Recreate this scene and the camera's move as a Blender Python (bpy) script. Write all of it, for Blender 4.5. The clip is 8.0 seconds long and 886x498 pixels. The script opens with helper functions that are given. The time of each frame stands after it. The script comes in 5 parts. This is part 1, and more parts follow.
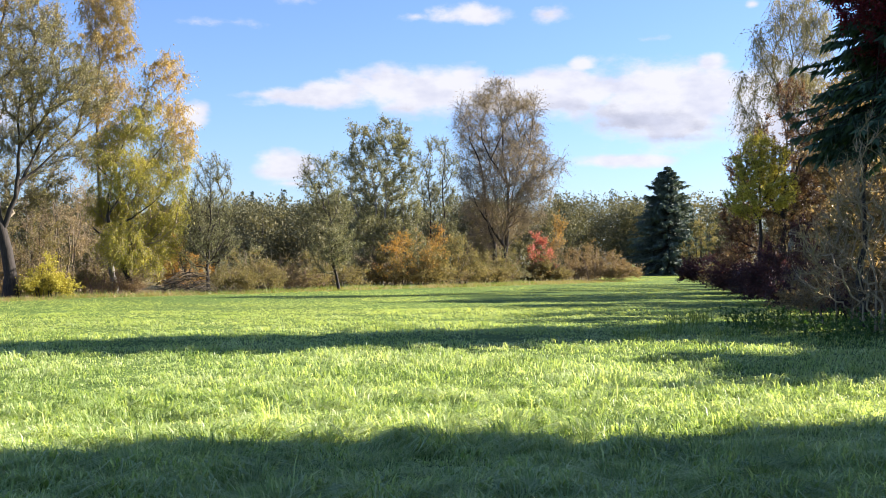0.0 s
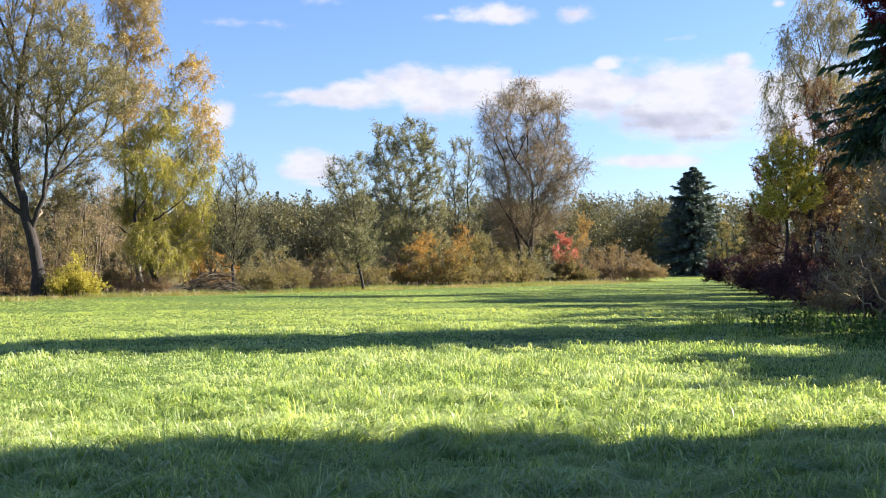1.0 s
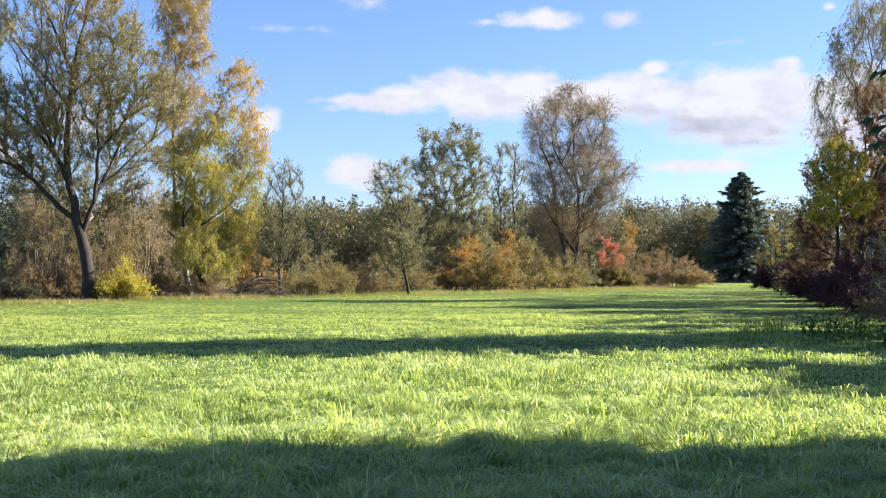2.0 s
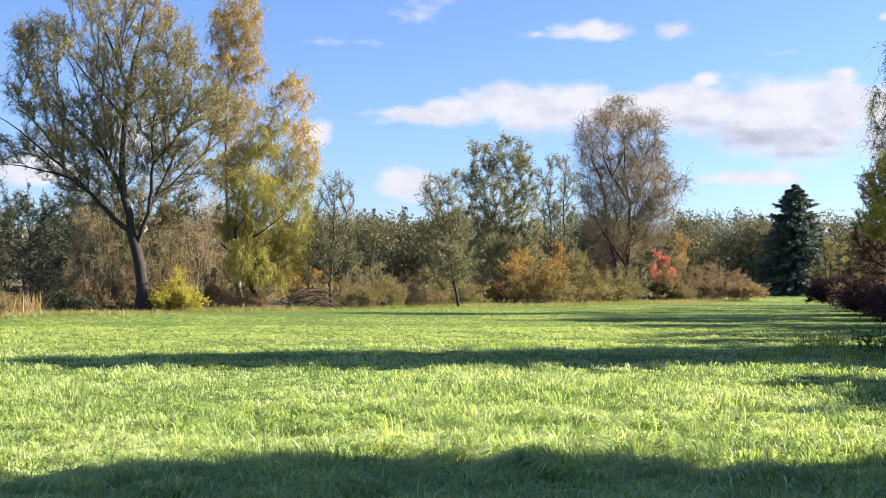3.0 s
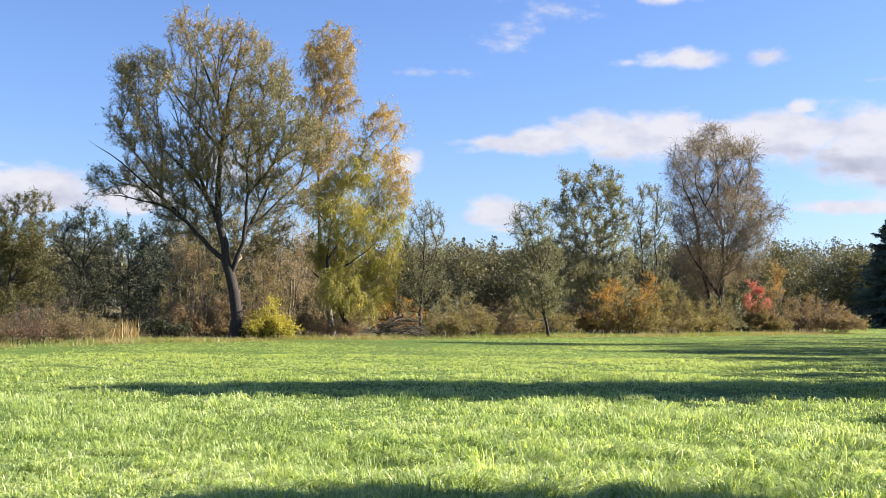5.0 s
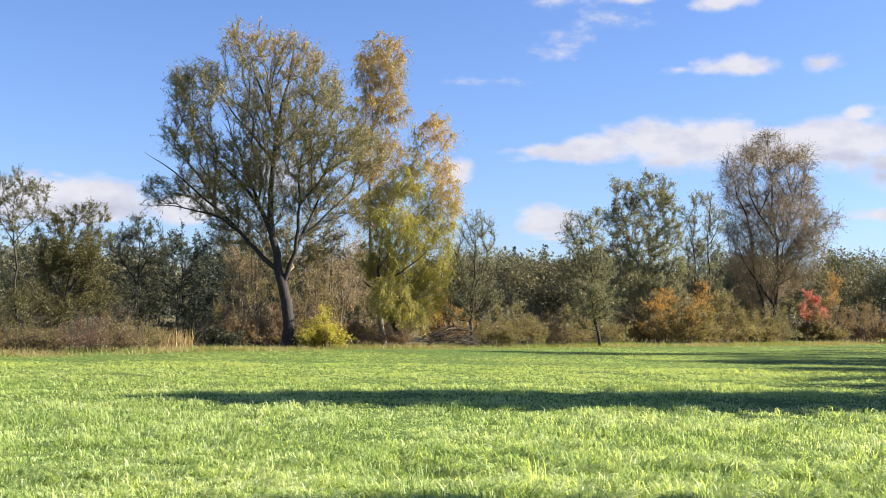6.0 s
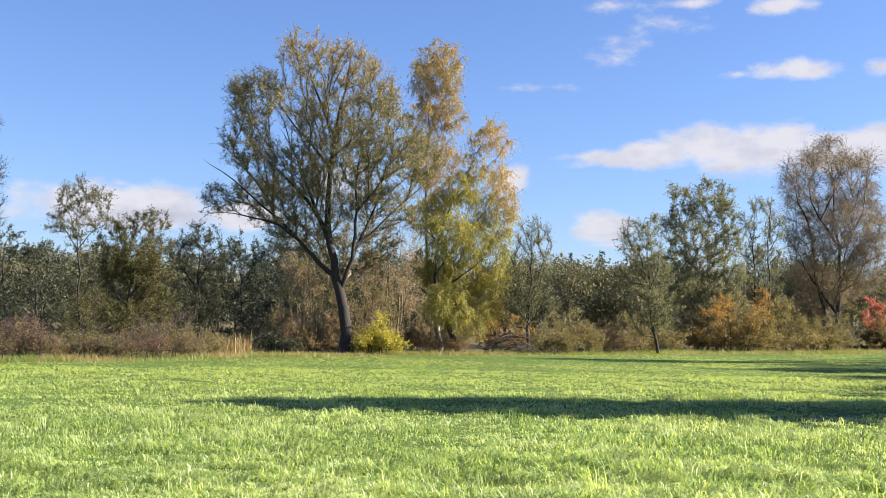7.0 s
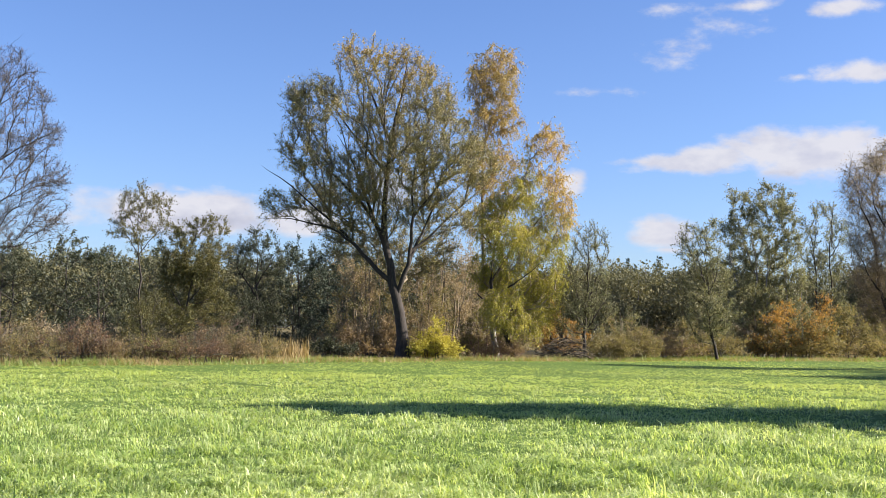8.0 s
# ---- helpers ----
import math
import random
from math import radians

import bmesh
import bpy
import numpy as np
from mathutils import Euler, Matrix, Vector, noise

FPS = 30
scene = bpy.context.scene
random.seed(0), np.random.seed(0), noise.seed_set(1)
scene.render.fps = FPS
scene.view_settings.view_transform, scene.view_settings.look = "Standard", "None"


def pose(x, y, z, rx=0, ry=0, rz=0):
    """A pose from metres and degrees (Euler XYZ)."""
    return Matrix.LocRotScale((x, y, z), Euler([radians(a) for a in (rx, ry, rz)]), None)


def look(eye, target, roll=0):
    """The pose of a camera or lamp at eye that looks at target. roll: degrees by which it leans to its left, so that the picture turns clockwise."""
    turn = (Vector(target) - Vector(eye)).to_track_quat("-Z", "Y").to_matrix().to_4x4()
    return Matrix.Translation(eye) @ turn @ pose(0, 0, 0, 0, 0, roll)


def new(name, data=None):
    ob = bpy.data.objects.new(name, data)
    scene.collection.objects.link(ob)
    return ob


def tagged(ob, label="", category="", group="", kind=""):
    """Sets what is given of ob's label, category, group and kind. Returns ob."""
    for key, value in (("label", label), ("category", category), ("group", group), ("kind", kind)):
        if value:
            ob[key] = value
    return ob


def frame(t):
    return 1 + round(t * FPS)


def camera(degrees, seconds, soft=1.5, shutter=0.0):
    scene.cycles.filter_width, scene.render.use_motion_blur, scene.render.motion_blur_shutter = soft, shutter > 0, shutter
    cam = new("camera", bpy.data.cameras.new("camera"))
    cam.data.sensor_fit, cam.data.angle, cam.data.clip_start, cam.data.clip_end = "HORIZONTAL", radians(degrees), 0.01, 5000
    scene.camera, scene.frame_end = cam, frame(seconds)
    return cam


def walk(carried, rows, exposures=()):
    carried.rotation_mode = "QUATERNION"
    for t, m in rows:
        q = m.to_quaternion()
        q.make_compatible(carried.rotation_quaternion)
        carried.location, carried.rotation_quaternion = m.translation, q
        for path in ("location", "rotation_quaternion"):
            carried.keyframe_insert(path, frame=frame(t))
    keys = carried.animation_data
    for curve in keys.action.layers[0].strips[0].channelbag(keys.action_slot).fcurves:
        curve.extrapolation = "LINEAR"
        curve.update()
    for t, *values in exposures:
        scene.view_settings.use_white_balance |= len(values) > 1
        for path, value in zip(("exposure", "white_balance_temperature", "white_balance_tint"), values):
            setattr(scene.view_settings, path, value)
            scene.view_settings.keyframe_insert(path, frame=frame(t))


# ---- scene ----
cam = camera(43.0, 8.0, soft=0.6)
# seconds, eye x y z, turn x y z in degrees
PATH = [
    (0.0, 0.000, 0.000, 1.600, 90.835, 0.286, 0.004),
    (0.5, 0.001, -0.002, 1.599, 90.824, 0.228, 0.491),
    (1.0, -0.010, -0.013, 1.600, 90.849, 0.166, 1.243),
    (1.5, -0.021, -0.003, 1.604, 90.923, 0.049, 2.309),
    (3.0, -0.038, -0.008, 1.618, 91.717, -0.275, 6.072),
    (3.5, -0.045, -0.009, 1.625, 92.099, -0.364, 7.220),
    (4.0, -0.049, -0.009, 1.634, 92.488, -0.508, 8.322),
    (4.5, -0.059, -0.019, 1.646, 92.850, -0.616, 9.435),
    (6.0, -0.068, -0.056, 1.668, 93.573, -0.717, 13.193),
    (6.5, -0.089, -0.048, 1.674, 93.732, -0.804, 14.581),
    (7.0, -0.104, -0.066, 1.675, 93.870, -0.864, 16.029),
    (7.5, -0.111, -0.060, 1.674, 93.987, -0.966, 17.512),
    (8.0, -0.116, -0.046, 1.676, 94.090, -1.069, 18.876),
]
walk(cam, [(t, pose(x, y, z, a, b, c)) for t, x, y, z, a, b, c in PATH],
     exposures=[(0.0, 1.76), (1.5, 1.76), (4.0, 1.66), (6.5, 1.55), (8.0, 1.51)])

# ---- light: low autumn sun to the right and ahead, blue sky with fair-weather clouds ----
SUN_AZ, SUN_EL = 72.0, 27.0          # degrees clockwise from +y, degrees above the horizon
sun = new("sun", bpy.data.lights.new("sun", "SUN"))
sun.data.energy, sun.data.angle, sun.data.color = 5.15, radians(0.53), (1.0, 0.92, 0.83)
a, e = radians(SUN_AZ), radians(SUN_EL)
sun.matrix_world = look((60, 40, 60), (60 - math.sin(a) * math.cos(e), 40 - math.cos(a) * math.cos(e), 60 - math.sin(e)))


def link(tree, *pairs):
    for out, inp in pairs:
        tree.links.new(out, inp)


def node(tree, kind, **values):
    n = tree.nodes.new(kind)
    for key, value in values.items():
        n.inputs[key.replace("_", " ")].default_value = value
    return n


def maths(tree, op, a, b=None):
    n = tree.nodes.new("ShaderNodeMath")
    n.operation = op
    for i, v in enumerate((a, b)):
        if v is None:
            continue
        if isinstance(v, (int, float)):
            n.inputs[i].default_value = v
        else:
            tree.links.new(v, n.inputs[i])
    return n.outputs[0]


def ramp(tree, stops, fac=None, interp="LINEAR"):
    n = tree.nodes.new("ShaderNodeValToRGB")
    cr = n.color_ramp
    cr.interpolation = interp
    while len(cr.elements) < len(stops):
        cr.elements.new(0.5)
    for el, (pos, col) in zip(cr.elements, stops):
        el.position = pos
        el.color = (*col, 1) if len(col) == 3 else col
    if fac is not None:
        tree.links.new(fac, n.inputs[0])
    return n.outputs[0]


def mix_colour(tree, fac, a, b, blend="MIX"):
    n = tree.nodes.new("ShaderNodeMix")
    n.data_type, n.blend_type = "RGBA", blend
    for sock, v in ((n.inputs["Factor"], fac), (n.inputs[6], a), (n.inputs[7], b)):
        if isinstance(v, (int, float)):
            sock.default_value = v
        elif isinstance(v, tuple):
            sock.default_value = (*v, 1)
        else:
            tree.links.new(v, sock)
    return n.outputs[2]


# clouds and wisps: bearing (left is plus), height above the horizon, half width, half height, in degrees, and density
CLOUDS = [
    (-1.39, 12.55, 2.16, 0.52, 1.75),
    (1.36, 12.51, 0.86, 0.23, 1.01),
    (-5.42, 12.48, 0.86, 0.58, 0.80),
    (10.90, 12.07, 2.02, 0.26, 0.80),
    (6.40, 8.45, 3.17, 0.50, 1.90),
    (5.00, 8.75, 2.20, 0.70, 1.90),
    (2.96, 9.16, 2.30, 1.04, 1.90),
    (0.08, 8.73, 3.46, 1.27, 1.90),
    (-6.25, 8.65, 3.74, 1.30, 1.95),
    (-3.40, 8.60, 2.60, 0.95, 3.20),
    (8.60, 8.55, 1.90, 0.24, 0.95),
    (-11.31, 7.95, 4.32, 2.16, 2.10),
    (-16.74, 7.61, 3.17, 2.02, 1.93),
    (-13.48, 9.94, 0.81, 0.52, 1.57),
    (-7.11, 10.03, 0.75, 0.40, 1.57),
    (-9.06, 5.21, 2.59, 0.37, 1.75),
]
WISPS = [
    (7.55, 5.03, 1.73, 0.81, 2.20),
    (7.55, 4.17, 1.15, 0.23, 1.01),
    (12.43, 7.40, 0.75, 0.69, 1.75),
    (-15.45, 12.58, 0.40, 0.23, 1.57),
    (-10.36, 11.17, 0.72, 0.17, 0.58),
    (7.44, 15.99, 1.15, 0.35, 0.80),
    (4.93, 15.16, 2.16, 0.52, 0.70),
    (7.43, 13.89, 1.90, 0.60, 0.62),
    (-0.84, 15.69, 1.73, 0.43, 1.57),
    (3.56, 16.02, 1.44, 0.29, 0.87),
    (32.17, 5.50, 4.61, 1.21, 2.20),
    (32.21, 6.71, 0.81, 0.29, 0.87),
    (36.72, 5.11, 1.73, 0.52, 0.87),
    (21.73, 7.08, 1.73, 1.04, 1.01),
    (26.28, 5.38, 2.02, 0.81, 1.90),
]
SHADES = [
    (-6.24, 7.95, 3.46, 0.40, 0.70),
    (-15.40, 7.39, 1.73, 0.35, 0.70),
    (-11.30, 6.28, 3.46, 0.35, 0.80),
    (-1.65, 8.58, 1.73, 0.23, 0.50),
    (-9.63, 7.17, 3.17, 0.81, 1.00),
    (-13.23, 6.78, 2.59, 0.52, 0.60),
    (0.66, 7.60, 2.30, 0.35, 0.50),
    (-17.26, 6.77, 2.30, 0.72, 0.60),
    (7.26, 4.74, 1.15, 0.17, 0.40),
    (31.05, 5.21, 3.46, 0.40, 0.80),
]


def build_world():
    world = bpy.data.worlds.new("sky")
    scene.world = world
    world.use_nodes = True
    nt = world.node_tree
    nt.nodes.clear()
    sky = nt.nodes.new("ShaderNodeTexSky")
    sky.sky_type, sky.sun_disc = "NISHITA", False
    sky.sun_elevation, sky.sun_rotation = radians(SUN_EL), radians(SUN_AZ)
    sky.air_density, sky.dust_density, sky.ozone_density = 1.0, 0.5, 2.6
    co = nt.nodes.new("ShaderNodeTexCoord")
    sep = nt.nodes.new("ShaderNodeSeparateXYZ")
    nt.links.new(co.outputs["Generated"], sep.inputs[0])
    az = maths(nt, "MULTIPLY", maths(nt, "ARCTAN2", maths(nt, "MULTIPLY", sep.outputs[0], -1.0), sep.outputs[1]), 57.2958)
    el = maths(nt, "MULTIPLY", maths(nt, "ARCSINE", sep.outputs[2]), 57.2958)
    flat = nt.nodes.new("ShaderNodeCombineXYZ")
    link(nt, (az, flat.inputs[0]), (el, flat.inputs[1]))
    wide = nt.nodes.new("ShaderNodeVectorMath")
    wide.operation = "MULTIPLY"
    nt.links.new(flat.outputs[0], wide.inputs[0])
    wide.inputs[1].default_value = (0.55, 1.0, 1.0)
    rough = node(nt, "ShaderNodeTexNoise", Scale=0.7, Detail=8.0, Roughness=0.6)
    nt.links.new(wide.outputs[0], rough.inputs["Vector"])
    for group in (CLOUDS + WISPS, SHADES):
        total = None
        for az0, el0, ha, he, dens in group:
            mp = node(nt, "ShaderNodeMapping")
            mp.vector_type = "POINT"
            mp.inputs["Location"].default_value = (-az0 / ha, -el0 / he, 0)
            mp.inputs["Scale"].default_value = (1 / ha, 1 / he, 0)
            nt.links.new(flat.outputs[0], mp.inputs[0])
            ln = nt.nodes.new("ShaderNodeVectorMath")
            ln.operation = "LENGTH"
            nt.links.new(mp.outputs[0], ln.inputs[0])
            v = maths(nt, "MULTIPLY", maths(nt, "SUBTRACT", 1.25, ln.outputs["Value"]), dens)
            total = v if total is None else maths(nt, "MAXIMUM", total, v)
        if group is not SHADES:
            cover = total
        else:
            shade = total
    billow = maths(nt, "MULTIPLY", maths(nt, "SUBTRACT", rough.outputs["Fac"], 0.5), 3.6)
    mr = nt.nodes.new("ShaderNodeMapRange")
    mr.interpolation_type = "SMOOTHSTEP"
    mr.inputs["From Min"].default_value, mr.inputs["From Max"].default_value = 0.0, 1.35
    nt.links.new(maths(nt, "ADD", cover, billow), mr.inputs["Value"])
    ms = nt.nodes.new("ShaderNodeMapRange")
    ms.interpolation_type = "SMOOTHSTEP"
    ms.inputs["From Min"].default_value, ms.inputs["From Max"].default_value = 0.0, 1.4
    nt.links.new(maths(nt, "ADD", shade, billow), ms.inputs["Value"])
    body = mix_colour(nt, ms.outputs[0], (5.30, 5.20, 5.55), (2.95, 2.98, 3.6))
    # soft grey hollows within the clouds
    hollow = node(nt, "ShaderNodeTexNoise", Scale=0.9, Detail=5.0, Roughness=0.55)
    nt.links.new(wide.outputs[0], hollow.inputs["Vector"])
    body = mix_colour(nt, ramp(nt, [(0.42, (0, 0, 0)), (0.68, (0.75, 0.75, 0.75))], hollow.outputs["Fac"]), body, (3.95, 4.0, 4.8))
    tinted = mix_colour(nt, 1.0, sky.outputs[0], SKY_TINT, "MULTIPLY")
    both = mix_colour(nt, maths(nt, "MULTIPLY", mr.outputs[0], 0.93), tinted, body)
    bg = node(nt, "ShaderNodeBackground", Strength=SKY_STRENGTH)
    out = nt.nodes.new("ShaderNodeOutputWorld")
    link(nt, (both, bg.inputs[0]), (bg.outputs[0], out.inputs[0]))


SKY_STRENGTH, SKY_TINT = 0.054, (0.82, 0.93, 1.28)
build_world()


# ---- materials ----
def base_material(name):
    m = bpy.data.materials.new(name)
    m.use_nodes = True
    nt = m.node_tree
    nt.nodes.clear()
    out = nt.nodes.new("ShaderNodeOutputMaterial")
    return m, nt, out


def leaf_material(name, colours, glow=0.45, rough=0.5, spread=0.35):
    """Thin leaves: each its own tint, lighter and darker boughs, light shining through."""
    m, nt, out = base_material(name)
    geo = nt.nodes.new("ShaderNodeNewGeometry")
    tc = nt.nodes.new("ShaderNodeTexCoord")
    big = node(nt, "ShaderNodeTexNoise", Scale=0.45, Detail=3.0)
    nt.links.new(tc.outputs["Object"], big.inputs["Vector"])
    pick = maths(nt, "ADD", maths(nt, "MULTIPLY", geo.outputs["Random Per Island"], spread),
                 maths(nt, "MULTIPLY", maths(nt, "SUBTRACT", big.outputs["Fac"], 0.22), 1.75 * (1 - spread)))
    n = len(colours)
    col = ramp(nt, [((i + 0.5) / n, c) for i, c in enumerate(colours)], pick)
    p = node(nt, "ShaderNodeBsdfPrincipled", Roughness=rough)
    p.inputs["Specular IOR Level"].default_value = 0.3
    tr = nt.nodes.new("ShaderNodeBsdfTranslucent")
    mx = nt.nodes.new("ShaderNodeMixShader")
    mx.inputs[0].default_value = glow
    warm = mix_colour(nt, 1.0, col, (1.15, 1.08, 0.7), "MULTIPLY")
    link(nt, (col, p.inputs["Base Color"]), (warm, tr.inputs["Color"]), (p.outputs[0], mx.inputs[1]),
         (tr.outputs[0], mx.inputs[2]), (mx.outputs[0], out.inputs[0]))
    return m


def bark_material(name, dark, light, scale=3.0, moss=None):
    m, nt, out = base_material(name)
    tc = nt.nodes.new("ShaderNodeTexCoord")
    mp = node(nt, "ShaderNodeMapping")
    mp.inputs["Scale"].default_value = (1, 1, 0.22)
    nt.links.new(tc.outputs["Object"], mp.inputs[0])
    fine = node(nt, "ShaderNodeTexNoise", Scale=scale * 5, Detail=6.0, Roughness=0.65)
    nt.links.new(mp.outputs[0], fine.inputs["Vector"])
    big = node(nt, "ShaderNodeTexNoise", Scale=scale * 0.4, Detail=3.0)
    nt.links.new(tc.outputs["Object"], big.inputs["Vector"])
    col = ramp(nt, [(0.32, dark), (0.68, light)], fine.outputs["Fac"])
    if moss:
        col = mix_colour(nt, ramp(nt, [(0.5, (0, 0, 0)), (0.7, (1, 1, 1))], big.outputs["Fac"]), col, moss)
    p = node(nt, "ShaderNodeBsdfPrincipled", Roughness=0.9)
    bump = node(nt, "ShaderNodeBump", Strength=0.6, Distance=0.03)
    link(nt, (col, p.inputs["Base Color"]), (fine.outputs["Fac"], bump.inputs["Height"]),
         (bump.outputs[0], p.inputs["Normal"]), (p.outputs[0], out.inputs[0]))
    return m


def grass_material(name, colours, glow, rough):
    m, nt, out = base_material(name)
    geo = nt.nodes.new("ShaderNodeNewGeometry")
    tc = nt.nodes.new("ShaderNodeTexCoord")
    big = node(nt, "ShaderNodeTexNoise", Scale=0.35, Detail=5.0, Roughness=0.6)
    nt.links.new(tc.outputs["Object"], big.inputs["Vector"])
    pick = maths(nt, "ADD", maths(nt, "MULTIPLY", geo.outputs["Random Per Island"], 0.5),
                 maths(nt, "MULTIPLY", maths(nt, "SUBTRACT", big.outputs["Fac"], 0.25), 1.0))
    n = len(colours)
    col = ramp(nt, [((i + 0.5) / n, c) for i, c in enumerate(colours)], pick)
    p = node(nt, "ShaderNodeBsdfPrincipled", Roughness=rough)
    p.inputs["Specular IOR Level"].default_value = 0.4
    tr = nt.nodes.new("ShaderNodeBsdfTranslucent")
    mx = nt.nodes.new("ShaderNodeMixShader")
    mx.inputs[0].default_value = glow
    warm = mix_colour(nt, 1.0, col, (1.21, 1.145, 0.62), "MULTIPLY")
    link(nt, (col, p.inputs["Base Color"]), (warm, tr.inputs["Color"]), (p.outputs[0], mx.inputs[1]),
         (tr.outputs[0], mx.inputs[2]), (mx.outputs[0], out.inputs[0]))
    return m


def ground_material():
    """Meadow turf this side of the row of trees, dry fallow beyond it."""
    m, nt, out = base_material("turf_and_fallow")
    tc = nt.nodes.new("ShaderNodeTexCoord")
    sep = nt.nodes.new("ShaderNodeSeparateXYZ")
    nt.links.new(tc.outputs["Object"], sep.inputs[0])
    big = node(nt, "ShaderNodeTexNoise", Scale=0.12, Detail=6.0, Roughness=0.65)
    mid = node(nt, "ShaderNodeTexNoise", Scale=1.6, Detail=5.0, Roughness=0.7)
    fine = node(nt, "ShaderNodeTexNoise", Scale=22.0, Detail=4.0, Roughness=0.7)
    for n in (big, mid, fine):
        nt.links.new(tc.outputs["Object"], n.inputs["Vector"])
    blend = maths(nt, "ADD", maths(nt, "MULTIPLY", mid.outputs["Fac"], 0.5), maths(nt, "MULTIPLY", fine.outputs["Fac"], 0.5))
    turf = ramp(nt, [(0.3, (0.045, 0.075, 0.016)), (0.5, (0.10, 0.16, 0.035)), (0.7, (0.19, 0.25, 0.07))], blend)
    turf = mix_colour(nt, ramp(nt, [(0.4, (0, 0, 0)), (0.65, (0.5, 0.5, 0.5))], big.outputs["Fac"]), turf, (0.10, 0.12, 0.03))
    dry = ramp(nt, [(0.3, (0.06, 0.05, 0.022)), (0.7, (0.20, 0.16, 0.07))], blend)
    # signed distance past the row of trees, and past the lane on the right
    s = maths(nt, "ADD", maths(nt, "MULTIPLY", maths(nt, "ADD", sep.outputs[0], 26.3), -0.8375),
              maths(nt, "MULTIPLY", maths(nt, "SUBTRACT", sep.outputs[1], 41.2), 0.5466))
    lane = maths(nt, "SUBTRACT", maths(nt, "ADD", 16.0, maths(nt, "MULTIPLY", maths(nt, "SUBTRACT", sep.outputs[1], 108.0), 0.12)), sep.outputs[0])
    wob = maths(nt, "MULTIPLY", maths(nt, "SUBTRACT", mid.outputs["Fac"], 0.5), 4.0)
    shift = nt.nodes.new("ShaderNodeMapRange")
    for key, value in (("From Min", 70.0), ("From Max", 86.0), ("To Min", 3.2), ("To Max", 0.3)):
        shift.inputs[key].default_value = value
    nt.links.new(sep.outputs[1], shift.inputs["Value"])
    s = maths(nt, "SUBTRACT", s, shift.outputs[0])
    far = maths(nt, "ADD", maths(nt, "MINIMUM", s, lane), wob)
    mr = nt.nodes.new("ShaderNodeMapRange")
    mr.inputs["From Min"].default_value, mr.inputs["From Max"].default_value = 0.0, 1.5
    nt.links.new(far, mr.inputs["Value"])
    col = mix_colour(nt, mr.outputs[0], turf, dry)
    p = node(nt, "ShaderNodeBsdfPrincipled", Roughness=0.9)
    p.inputs["Specular IOR Level"].default_value = 0.08
    bump = node(nt, "ShaderNodeBump", Strength=0.8, Distance=0.08)
    link(nt, (col, p.inputs["Base Color"]), (blend, bump.inputs["Height"]), (bump.outputs[0], p.inputs["Normal"]),
         (p.outputs[0], out.inputs[0]))
    return m


